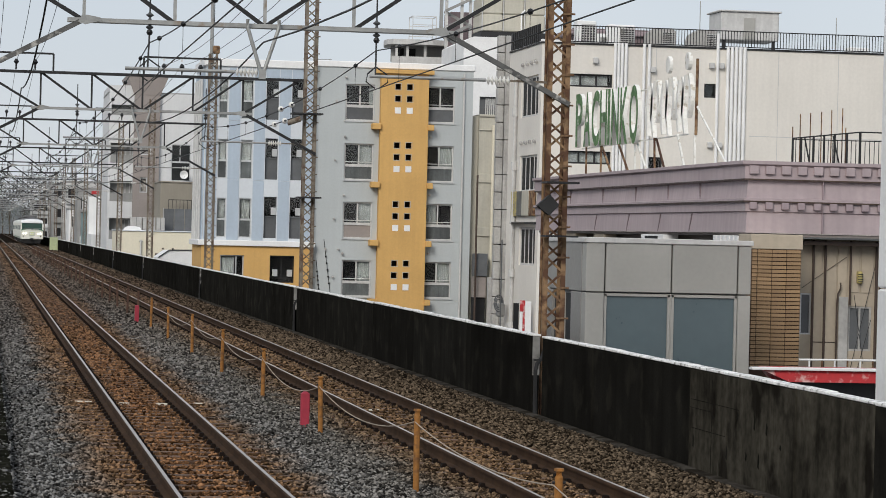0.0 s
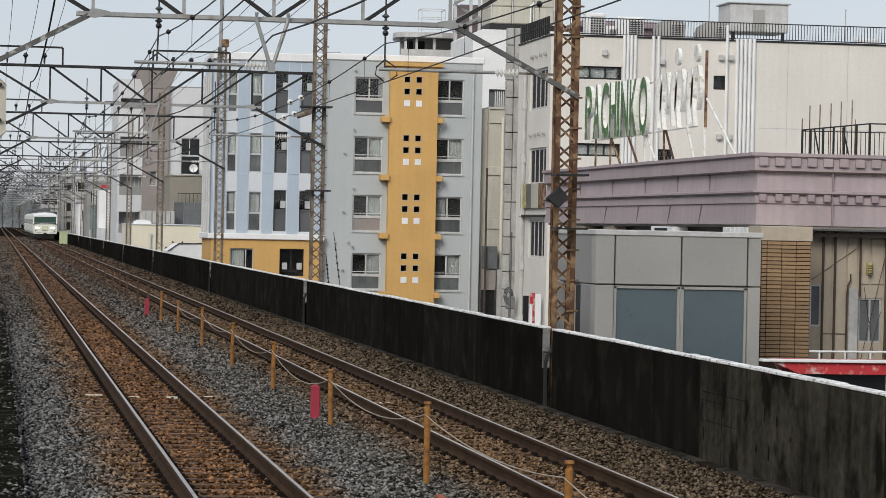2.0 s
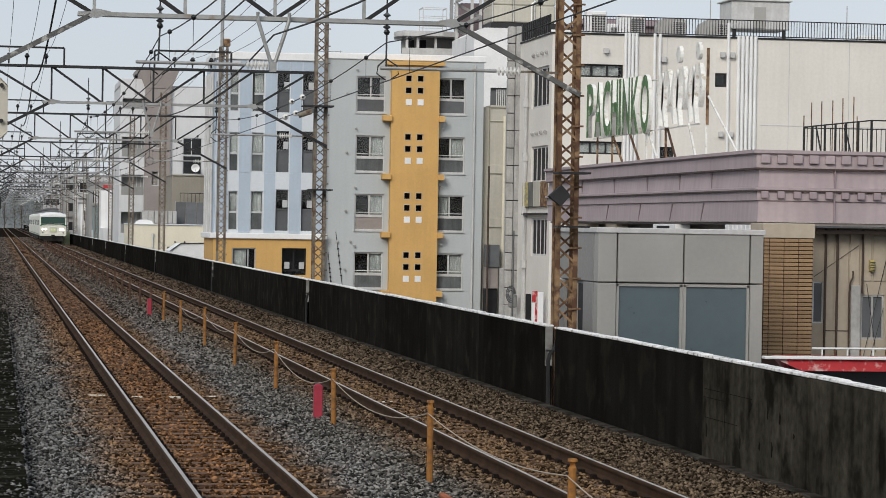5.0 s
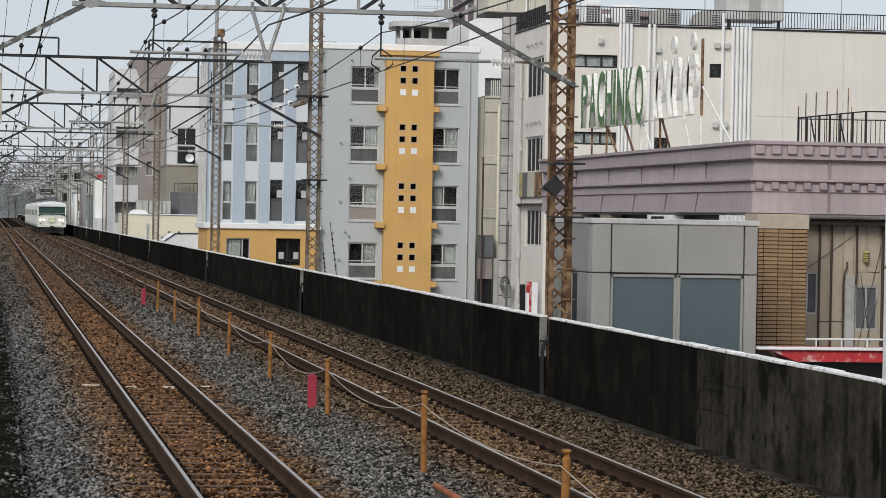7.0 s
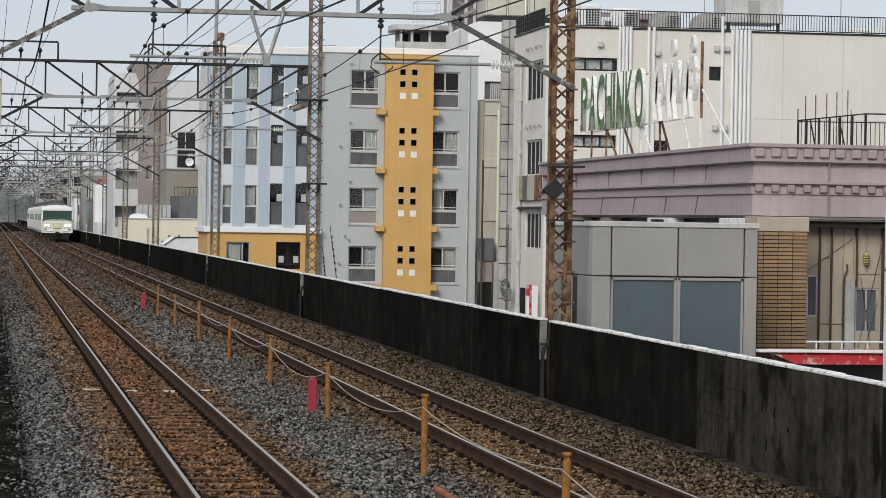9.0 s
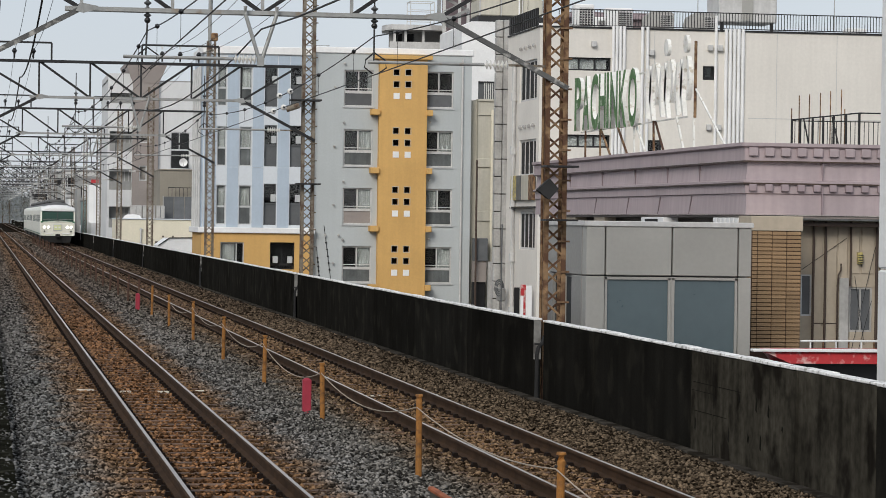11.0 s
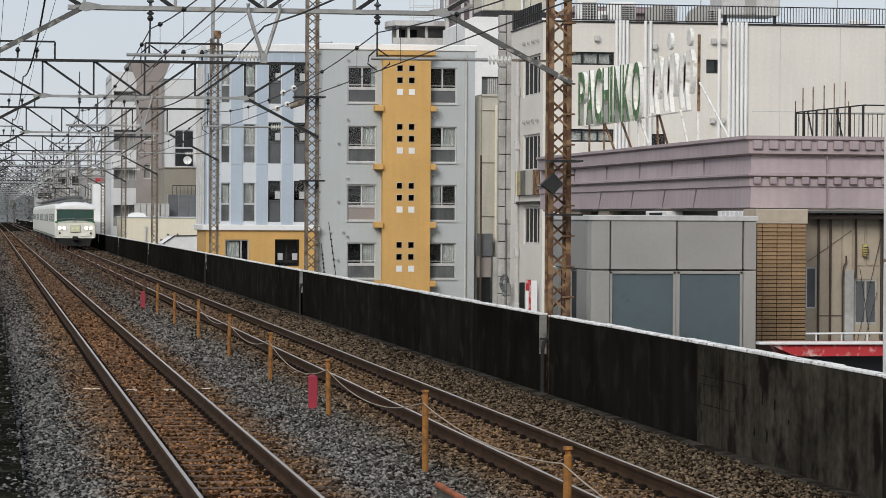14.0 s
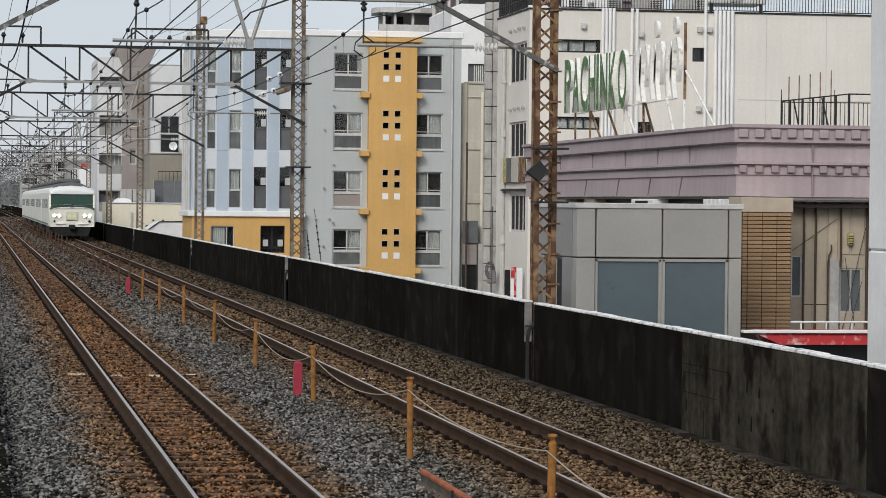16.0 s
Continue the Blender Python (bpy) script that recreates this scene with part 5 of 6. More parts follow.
def side_bay():
    """The beige service bay beside the tile pillar."""
    Y = 54.3
    h = thing("service_bay", 0, 0, 0, "beige siding service bay with brown pipes and dim windows", "building")
    holes = [(16.38, 16.61, 0.68, 1.52), (17.40, 17.89, 0.36, 1.27)]
    part("wall", facade(S(), Y, 15.9, 22, -7, 2.7, holes, 0.1), "beige", h)
    window(h, Y, *holes[0], mullions=(), bar=0.03, depth=0.05, pane="grey_slat")
    window(h, Y, *holes[1], mullions=(0.5,), bar=0.04, depth=0.05, pane="grey_slat", frame_mat="duct")
    for x, w in ((16.72, 0.2), (17.0, 0.24), (17.25, 0.2), (17.5, 0.2), (17.78, 0.26), (18.2, 0.3), (18.8, 0.4)):
        part("siding_panel", S().soft_box(x - w / 2, x + w / 2, Y - 0.025, Y - 0.002, 1.55 if 17.3 < x < 18 else -2, 2.5, 0.006), "beige", h)
    for x, z0, r in ((16.615, -7, 0.026), (16.865, -7, 0.026), (17.40, 1.3, 0.022), (17.95, -7, 0.03), (18.03, -7, 0.02)):
        part("brown_pipe", S().tube([(x, Y - 0.08, z0), (x, Y - 0.08, 2.6)], r, 8), "brown_pipe", h)
    part("bent_pipe", S().tube([(17.12, Y - 0.1, -2.0), (17.12, Y - 0.1, 1.3), (17.14, Y - 0.1, 1.52), (17.19, Y - 0.1, 1.62), (17.19, Y - 0.1, 1.75)], 0.018, 8), "brown_pipe", h)
    part("panel_cover", S().soft_box(17.17, 17.37, Y - 0.09, Y - 0.04, -1, 1.46, 0.01), "duct", h)
    part("skirting_joint", S().box(16.63, 17.16, Y - 0.032, Y - 0.026, 0.52, 0.54), "brown_pipe", h)
    part("wall_lamp", S().soft_box(17.545, 17.64, Y - 0.14, Y, 1.74, 1.99, 0.015), "board_yellow", h, "yellowed bulkhead lamp")
    for k in range(4):
        part("lamp_guard", S().box(17.54, 17.645, Y - 0.155, Y - 0.145, 1.77 + 0.05 * k, 1.785 + 0.05 * k), "dark_steel", h)
    # dark strip added as the shadow under the eaves
    part("eaves_shadow_board", S().box(16.3, 22, Y - 0.4, Y - 0.02, 2.50, 2.58), "brown_pipe", h)
    part("gutter", S().soft_box(16.2, 22, Y - 0.55, Y - 0.05, 2.62, 2.68, 0.01), "white_paint", h, "white roof edge")
    for (a, b) in (((17.45, 0.0), (17.93, 2.1)), ((17.72, 0.1), (17.5, 1.5)), ((16.38, 1.62), (17.32, 2.27)), ((17.6, 0.0), (17.86, 1.0))):
        part("cable", S().tube([(a[0], Y - 0.05, a[1]), (b[0], Y - 0.05, b[1])], 0.006, 5), "wire", h)
    r = thing("white_handrail", 0, 0, 0, "thin white steel handrail on posts", "handrail")
    part("rail", S().tube([(15.24, 50.5, 0.33), (20, 50.5, 0.35)], 0.02, 8), "white_paint", r)
    for i in range(7):
        part("post", S().tube([(15.44 + 0.25 * i, 50.5, -1.0), (15.44 + 0.25 * i, 50.5, 0.33)], 0.018, 6), "rust" if i % 2 else "white_paint", r)


side_bay()

canopy = thing("red_canopy", 0, 0, 0, "faded red canvas canopy with a white top edge", "canopy")
part("fascia", S().loft([[(12.95, 45.0, 0.385), (16.5, 45.0, 0.375), (16.5, 46.5, 0.38), (13.30, 46.5, 0.38)], [(13.4, 44.95, 0.19), (16.5, 44.95, 0.19), (16.5, 46.5, 0.17), (13.48, 46.5, 0.17)]]), "red_canvas", canopy)
part("edge", S().soft_box(12.74, 16.5, 44.92, 45.12, 0.385, 0.432, 0.008), "white_paint", canopy, "white top edge")
# solid black box stands in for the shade below the canopy
part("dark_front", S().box(13.3, 16.5, 45.4, 46.2, -7, 0.17), "black", canopy, "black box as the shade under the canopy")

pillar = thing("white_pillar", 13.66, 40.0, -7, "tall smooth pale blue-white pillar behind the parapet", "pillar")
part("upper_casing", S().soft_box(0, 1.6, 0, 1.2, 8.86, 16.0, 0.03), "white_paint", pillar)
part("lower_casing", S().soft_box(0, 1.6, 0, 1.2, 0, 8.85, 0.03), "white_paint", pillar)
part("knob", S().tube([(0.12, -0.08, 8.35), (0.12, 0.02, 8.35)], 0.09, 10), "dark_steel", pillar)


def cage_front():
    r = thing("roof_cage", 0, 58.5, 3.78, "dark rusty steel cage with tall stub posts on the roof", "cage")
    for x in (17.39, 17.58, 17.86, 18.10, 18.34, 18.62):
        part("cage_post", S().box(x - 0.02, x + 0.02, -0.02, 0.02, 0, 1.04 + 0.12 * (x - 17.39)), "dark_steel", r)
    for x, top in ((17.44, 1.30), (17.61, 1.59), (17.84, 1.62), (18.09, 1.65), (18.32, 1.70), (18.57, 1.74), (18.65, 1.31)):
        part("stub_post", S().tube([(x, 0.2, 0), (x, 0.2, top)], 0.013, 6), "rust", r)
    part("cage_post", S().box(18.90, 18.94, -0.03, 0.03, 0, 1.22), "dark_steel", r)
    part("top_rail", S().beam((17.38, 0, 1.04), (18.92, 0, 1.22), 0.03), "dark_steel", r)
    part("top_rail", S().beam((18.92, 0, 1.22), (21.5, 0, 1.22), 0.03), "dark_steel", r)
    part("mid_rail", S().beam((17.38, 0, 1.02), (21.5, 0, 1.04), 0.022), "dark_steel", r)
    part("foot_rail", S().beam((17.38, 0, 0.40), (21.5, 0, 0.40), 0.025), "dark_steel", r)
    part("strut", S().beam((17.66, 0, 1.06), (17.80, 0, 0.40), 0.028), "dark_steel", r)
    part("strut", S().beam((18.30, 0, 1.12), (18.48, 0, 0.40), 0.028), "dark_steel", r)
    me = S().box(-0.007, 0.007, -0.007, 0.007, 0, 0.64).mesh("bar", [M["dark_steel"]])
    for i in range(38):
        part("bar", me, None, r, at=(17.46 + 0.105 * i, 0, 0.40))


cage_front()


# ---- rooftop sign: letters on rusty props ----
def letter_mesh(ch, height, depth):
    cu = bpy.data.curves.new("letter", "FONT")
    cu.body, cu.size, cu.extrude, cu.offset = ch, height / 0.72, depth / 2, 0.045
    cu.resolution_u = 4
    tmp = bpy.data.objects.new("letter", cu)
    scene.collection.objects.link(tmp)
    bpy.context.view_layer.update()
    me = bpy.data.meshes.new_from_object(tmp.evaluated_get(bpy.context.evaluated_depsgraph_get()))
    bpy.data.objects.remove(tmp)
    me.name = "letter"
    return me


def roof_sign():
    X = 15.6
    h = thing("roof_sign", 0, 0, 0, "peeling green and white rooftop sign letters on rusty props", "sign")
    ys = [72.6, 71.6, 70.62, 69.66, 68.75, 68.33, 67.36, 66.34]
    base = [5.0, 4.99, 4.98, 4.97, 4.96, 4.95, 4.93, 4.92]
    for ch, y, z in zip("PACHINKO", ys, base):
        me = letter_mesh(ch, 1.40, 0.10)
        xs = [v.co.x for v in me.vertices]
        wide = max(xs) - min(xs)
        fit = (0.34 if ch == "I" else 0.90 if ch in "CO" else 0.84) / wide if ch != "I" else 1.0
        for v in me.vertices:
            v.co.x = (v.co.x - min(xs)) * fit
        me.materials.clear()
        me.materials.append(M["green_letter"])
        me.materials.append(M["white_letter"])
        for p in me.polygons:
            p.material_index = 0 if abs(p.normal.z) > 0.5 else 1
        ob = new("letter", me)
        ob.parent = h
        # stands on the facade line, read from the track, so its width runs towards the camera
        ob.matrix_local = Matrix.Translation((X, y, z)) @ Euler((radians(90), 0, radians(-90))).to_matrix().to_4x4()
        tagged(ob, "peeling green channel letter")
    # unreadable white characters as plain bars
    for k, y in enumerate((64.45, 63.0, 61.5)):
        for j, (dy, z0, z1, bow) in enumerate(((0.0, 5.0, 6.2, 0.15), (-0.30, 5.35, 6.25, -0.1), (-0.58, 4.95, 6.28, 0.22), (-0.86, 5.3, 6.3, -0.18))):
            s = S()
            rings = []
            for q in range(9):
                t = q / 8
                yc, zc, w = y + dy + bow * math.sin(math.pi * t), z0 + (z1 - z0) * t, 0.05 + 0.05 * math.sin(math.pi * t)
                rings.append([(X - 0.05, yc - w, zc), (X + 0.05, yc - w, zc), (X + 0.05, yc + w, zc), (X - 0.05, yc + w, zc)])
            part("character_bar", s.loft(rings), "white_letter", h, "stained white bar of a character")
    for y, z in ((62.6, 6.6), (60.8, 6.58)):
        part("character_dot", S().tube([(X - 0.04, y, z), (X + 0.04, y, z)], 0.2, 16), "white_letter", h, "white round disc above the characters")
        if y < 61:
            part("disc_post", S().tube([(X + 0.1, y - 0.4, 4.9), (X + 0.1, y - 0.4, 6.62)], 0.035, 6), "rust", h)
    for i, (y, y2, k) in enumerate(((71.86, 71.84, "rust"), (70.08, 70.06, "rust"), (70.08, 68.1, "rust"), (68.13, 66.3, "rust"), (66.17, 64.4, "white_letter"),
                                    (66.3, 66.2, "white_letter"), (64.14, 62.75, "post_rust"), (62.06, 61.0, "white_letter"), (64.3, 64.2, "rust"), (60.5, 60.4, "white_letter"))):
        part("prop", S().beam((X + 0.1, y, 4.97), (X + 0.1, y2, 3.76), 0.045), k, h)
    part("long_prop", S().beam((X + 0.1, 60.34, 5.54), (X + 0.1, 57.0, 3.80), 0.035), "white_letter", h)
    part("bearer", S().beam((X + 0.13, 72.5, 4.92), (X + 0.13, 61.2, 4.95), 0.03), "white_letter", h)
    part("bearer", S().beam((X + 0.13, 72.5, 6.1), (X + 0.13, 61.2, 6.2), 0.03), "white_letter", h)


roof_sign()

# faded boards and a signal on the near mast line
boards = thing("hanging_boards", 0, 0, 0, "row of yellowed weathered sign boards on the hall's side", "sign board")
for i in range(4):
    part("board", S().soft_box(22.36, 22.46, (112.4, 113.5, 115.0, 116.15)[i], (113.4, 114.95, 116.1, 117.35)[i], 3.42, 4.48, 0.02), ("rust", "grey_cream", "frosted", "board_yellow")[i], boards)
part("bracket", S().box(22.3, 22.5, 111.8, 117.2, 3.08, 3.16), "dark_steel", boards)
floodlight = thing("floodlight", 8.78, 42.1, 3.05, "black square floodlight bracketed to the lattice mast", "floodlight")
part("casing", S().loft([[(-0.36, -0.14, -0.04), (-0.18, -0.2, -0.19), (-0.02, -0.14, -0.02), (-0.16, -0.1, 0.14)], [(-0.34, 0.12, -0.04), (-0.18, 0.06, -0.17), (-0.04, 0.12, -0.02), (-0.16, 0.16, 0.12)]]), "under", floodlight)
part("shelf", S().box(-0.24, 0.27, -0.25, 0.2, 0.31, 0.34), "dark_steel", floodlight)
part("shelf", S().box(-0.24, 0.27, -0.25, 0.2, -0.52, -0.49), "dark_steel", floodlight)
banner = thing("banner_stand", 21.9, 112.2, -7, "red and white banner stand beside the hall", "banner")
part("dark_leaf", S().soft_box(-0.28, -0.05, 0.1, 0.15, 5.0, 6.8, 0.01), "dim_room", banner)
part("banner", S().soft_box(-0.03, 0.19, 0, 0.05, 6.45, 6.92, 0.01), "red_canvas", banner, "red banner head")
part("banner_stripe", S().soft_box(0.10, 0.19, 0, 0.05, 5.0, 6.44, 0.01), "red_canvas", banner)
part("banner_cloth", S().soft_box(-0.03, 0.095, 0, 0.05, 5.0, 6.44, 0.01), "white_paint", banner)
part("banner_edge", S().soft_box(0.2, 0.45, 0, 0.05, 5.0, 6.88, 0.01), "white_paint", banner)


# ---- houses farther along the line ----
def taupe_house():
    k = 225 / 185

    def X(x):
        return x * k

    def Z(z):
        return 2.51 + (z - 2.51) * k
    Y = 225.0
    h = thing("taupe_house", 0, 0, 0, "white and taupe apartment house with deep dark balconies", "apartment house")
    bands = [(10.02, 10.70), (6.83, 8.15), (4.28, 5.64), (1.76, 3.16)]
    holes = [(X(8.02) + 0.15, X(9.62), Z(a), Z(b)) for a, b in bands]
    part("white_wall", facade(S(), Y, X(8.0), X(9.62) + 0.02, -7, Z(12.0), holes, 1.2).box(X(8.0), X(9.62), Y + 1.2, Y + 12, Z(-3), Z(12.0)), "cool_white", h)
    for a, b, c, d in holes:
        part("balcony_back", S().box(a, b, Y + 1.0, Y + 1.05, c, d), "grey_wall", h)
        window(h, Y + 0.9, a + 0.9, b - 0.15, c + 0.35, d - 0.05, mullions=(0.5,), bar=0.06)
        part("balcony_rail", S().soft_box(a, b, Y - 0.02, Y + 0.06, c, c + 0.42 * (d - c), 0.01), "grey_wall", h)
    holes = [(X(10.1), X(10.6), Z(4.9), Z(5.9)), (X(10.1), X(10.8), Z(7.4), Z(8.0))]
    part("taupe_wall", facade(S(), Y - 0.25, X(9.62) + 0.03, X(11.35), -7, Z(11.4), holes, 0.3).box(X(9.62) + 0.03, X(11.35), Y + 0.05, Y + 12, -7, Z(11.4)), "brown_wall", h, "taupe middle tower")
    for q in holes:
        window(h, Y - 0.25, *q, mullions=(), bar=0.08)
    part("flared_top", S().loft([[(X(9.62), Y - 0.3, Z(11.4)), (X(11.35), Y - 0.3, Z(11.4)), (X(11.35), Y + 9, Z(11.4)), (X(9.62), Y + 9, Z(11.4))],
                                 [(X(9.12), Y - 0.5, Z(12.7)), (X(11.9), Y - 0.5, Z(12.7)), (X(11.9), Y + 9, Z(12.7)), (X(9.12), Y + 9, Z(12.7))]]), "brown_wall", h, "flared taupe roof head")
    q = (X(12.18), X(13.46), Z(5.72), Z(8.16))
    part("right_wall", facade(S(), Y + 0.1, X(11.35) + 0.02, X(14.2), -7, Z(11.5), [q], 0.3).box(X(11.37), X(14.2), Y + 0.4, Y + 12, -7, Z(11.5)), "cool_white", h)
    window(h, Y + 0.1, *q, mullions=(0.45,), rail=0.52, bar=0.07, frame_mat="frame", pane="dark_pane", low="dark_pane")
    part("roof", S().box(X(8.0), X(14.2), Y + 0.5, Y + 12, Z(11.5), Z(11.6)), "grey_wall", h)
    d = thing("satellite_dish", X(13.0), Y - 0.6, Z(6.15), "white round satellite dish on the house wall", "satellite dish")
    n = 16
    part("bowl", S().loft([[(r * math.cos(6.2832 * j / n), y, r * math.sin(6.2832 * j / n)) for j in range(n)] for r, y in ((0.05, 0.12), (0.24, 0.06), (0.34, -0.04), (0.31, -0.03), (0.04, 0.10))]), "white_paint", d)
    part("arm", S().tube([(0, 0.1, 0), (0, 0.7, -0.15)], 0.03, 6), "zinc", d)
    part("feed", S().tube([(0, 0.05, -0.38), (0, -0.35, -0.1)], 0.015, 5), "zinc", d)
    return h


taupe_house()

block = thing("beige_annex", 0, 0, 0, "taupe annex with a roof railing and dark tank screens", "annex")
part("wall", S().box(12.75, 15.9, 205, 214, -7, 5.95), "annex", block)
part("roof_slab", S().soft_box(12.7, 16, 204.9, 214, 5.95, 6.05, 0.02), "annex", block)
part("lower_wall", S().box(11.2, 15.9, 202.5, 205, -7, 2.3), "grey_wall", block)
scr = thing("roof_screen", 12.9, 203, 2.3, "dark grey slatted screens on the annex terrace", "screen")
for i in range(4):
    part("screen_panel", S().soft_box(0.02 + 0.76 * i, 0.74 + 0.76 * i, 0, 0.06, 0.05, 1.7, 0.01), "grey_slat", scr)
part("screen_post", S().box(-0.04, 0.0, 0, 0.08, 0, 1.75), "zinc", scr)
rl = thing("terrace_rail", 13.3, 204.3, 2.3, "thin dark rail on the annex terrace", "railing")
part("rail", S().box(0, 2.3, 0, 0.04, 2.35, 2.4), "dark_steel", rl)
for i in range(9):
    part("baluster", S().box(0.28 * i, 0.28 * i + 0.03, 0, 0.03, 0, 2.35), "dark_steel", rl)
for i, (x, w) in enumerate(((10.4, 0.85), (11.3, 0.9), (12.3, 0.6))):
    b = thing("roof_unit", x, 201.5, 2.35, "pale boxy air handling unit on the cream roof", "air handling unit", "roof units")
    part("case", S().soft_box(0, w, 0, 0.8, 0.05, 0.98, 0.04), "duct", b)
    part("seam", S().box(w * 0.5 - 0.02, w * 0.5 + 0.02, -0.012, -0.002, 0.1, 0.95), "grey_slat", b)

low = thing("cream_workshop", 0, 0, 0, "low cream-painted workshop with a flat roof", "workshop")
part("wall", S().box(9.6, 15.6, 200, 212, -7, 2.30), "cream", low)
part("roof_edge", S().soft_box(9.55, 15.7, 199.9, 212, 2.30, 2.38, 0.02), "pale_panel", low)
part("wall_box", S().box(12.15, 12.4, 199.8, 200, 0.25, 0.75), "brown_pipe", low)
part("standpipe", S().tube([(11.1, 199.85, -2), (11.1, 199.85, 1.7)], 0.06, 8).tube([(11.0, 199.85, 1.6), (11.25, 199.85, 1.6)], 0.05, 8), "pipe_grey", low)
for x in (11.6, 12.7, 13.4):
    part("wall_vent", S().tube([(x, 200, 1.1), (x, 199.85, 1.1)], 0.07, 8), "brown_pipe", low)
shed = thing("white_shed", 0, 0, 0, "small white shed with a dark gable edge", "shed")
part("wall", S().loft([[(11.8, 190, -7), (15.0, 190, -7), (15.0, 196, -7), (11.8, 196, -7)], [(11.8, 190, 0.55), (15.0, 190, 0.95), (15.0, 196, 0.95), (11.8, 196, 0.55)],
                       [(12.5, 190, 1.05), (15.0, 190, 1.1), (15.0, 196, 1.1), (12.5, 196, 1.05)]]), "white_paint", shed)
part("gable_edge", S().beam((11.75, 189.95, 0.55), (12.5, 189.95, 1.08), 0.06).beam((12.5, 189.95, 1.08), (15.0, 189.95, 1.13), 0.06), "dark_steel", shed)
car = thing("roof_duct", 10.3, 200.6, 2.38, "small white humped duct cover on the cream roof", "duct cover")
part("cover", S().loft([[(-0.4, y, 0), (0.9, y, 0), (0.75, y, 0.22), (0.4, y, 0.3), (-0.1, y, 0.28), (-0.35, y, 0.15)] for y in (0, 0.8)]), "white_paint", car)

# white and teal fronts, then plain blocks with window bands, receding
wf = thing("white_terrace", 0, 0, 0, "white plastered terrace house with small vents", "house")
part("wall", S().box(9.5, 11.4, 258, 270, -7, 5.4), "white_paint", wf)
part("lower_wall", S().box(9.45, 10.4, 250, 258, -7, 1.9), "white_paint", wf)
tf = thing("teal_front", 0, 0, 0, "teal sheet-clad house front", "house")
part("wall", S().box(9.4, 10.35, 262, 276, -7, 3.9), "teal", tf)
part("roof_edge", S().box(9.35, 10.4, 261.9, 276, 3.9, 4.0), "dark_steel", tf)


def far_block(x, y, w, top, floors, colour, label):
    b = thing("far_building", x, y, -7, label, "building", "far buildings")
    d = 10.0
    part("wall", S().box(0, w, 0, d, 0, top + 7), colour, b)
    part("roof_edge", S().soft_box(-0.1, w + 0.1, -0.1, d, top + 7, top + 7.3, 0.05), "grey_wall", b)
    step = 2.9
    for i in range(floors):
        z = top + 7 - 2.3 - step * i
        part("balcony", S().soft_box(0.3, w - 0.3, -0.5, 0.0, z - 0.6, z + 0.2, 0.03), "far_wall" if i % 2 else colour, b)
        part("window_band", S().box(0.4, w - 0.4, -0.03, 0.02, z + 0.25, z + 1.5), "dim_room", b)
        for j in range(int(w // 1.6)):
            part("window_frame", S().box(0.5 + 1.6 * j, 0.62 + 1.6 * j, -0.06, 0.0, z + 0.25, z + 1.5), "frame", b)


far_block(9.8, 300, 3.2, 6.5, 5, "grey_wall", "grey flats with white balcony bands")
far_block(9.8, 330, 2.4, 4.5, 3, "white_paint", "white narrow flats beside the line")
far_block(10.5, 380, 5, 8.5, 5, "far_wall", "pale flats with dark window bands")
far_block(10.2, 430, 6, 6.0, 4, "grey_wall", "grey flats beside the line")
far_block(11.5, 500, 8, 10.0, 6, "far_wall", "tall pale flats far along the line")
far_block(10, 620, 7, 8.0, 5, "far_wall", "pale flats far along the line")
red_sign = thing("red_sign", 9.6, 261, 5.4, "small red rooftop sign panel", "sign")
part("panel", S().soft_box(0.2, 0.9, 0, 0.2, 0.2, 0.6, 0.02), "red_canvas", red_sign)
part("leg", S().box(0.25, 0.35, 0.05, 0.15, 0, 0.2).box(0.7, 0.8, 0.05, 0.15, 0, 0.2), "dark_steel", red_sign)


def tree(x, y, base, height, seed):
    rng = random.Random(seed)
    t = thing("tree", x, y, base, "street tree with an uneven crown, its green paled for haze", "tree", "far trees")
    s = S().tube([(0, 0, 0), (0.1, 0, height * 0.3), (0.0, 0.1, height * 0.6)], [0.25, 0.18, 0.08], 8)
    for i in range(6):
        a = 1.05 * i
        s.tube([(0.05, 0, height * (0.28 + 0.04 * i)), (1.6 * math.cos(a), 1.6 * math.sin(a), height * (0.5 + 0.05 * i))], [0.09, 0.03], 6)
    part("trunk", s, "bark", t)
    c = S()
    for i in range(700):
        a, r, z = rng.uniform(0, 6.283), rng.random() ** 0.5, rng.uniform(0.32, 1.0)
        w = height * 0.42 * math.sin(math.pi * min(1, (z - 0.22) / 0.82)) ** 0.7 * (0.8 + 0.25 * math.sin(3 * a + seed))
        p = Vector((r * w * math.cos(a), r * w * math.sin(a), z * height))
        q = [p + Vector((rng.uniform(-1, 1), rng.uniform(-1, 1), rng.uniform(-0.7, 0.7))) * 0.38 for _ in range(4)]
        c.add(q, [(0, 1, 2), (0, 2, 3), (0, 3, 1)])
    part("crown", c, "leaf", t)


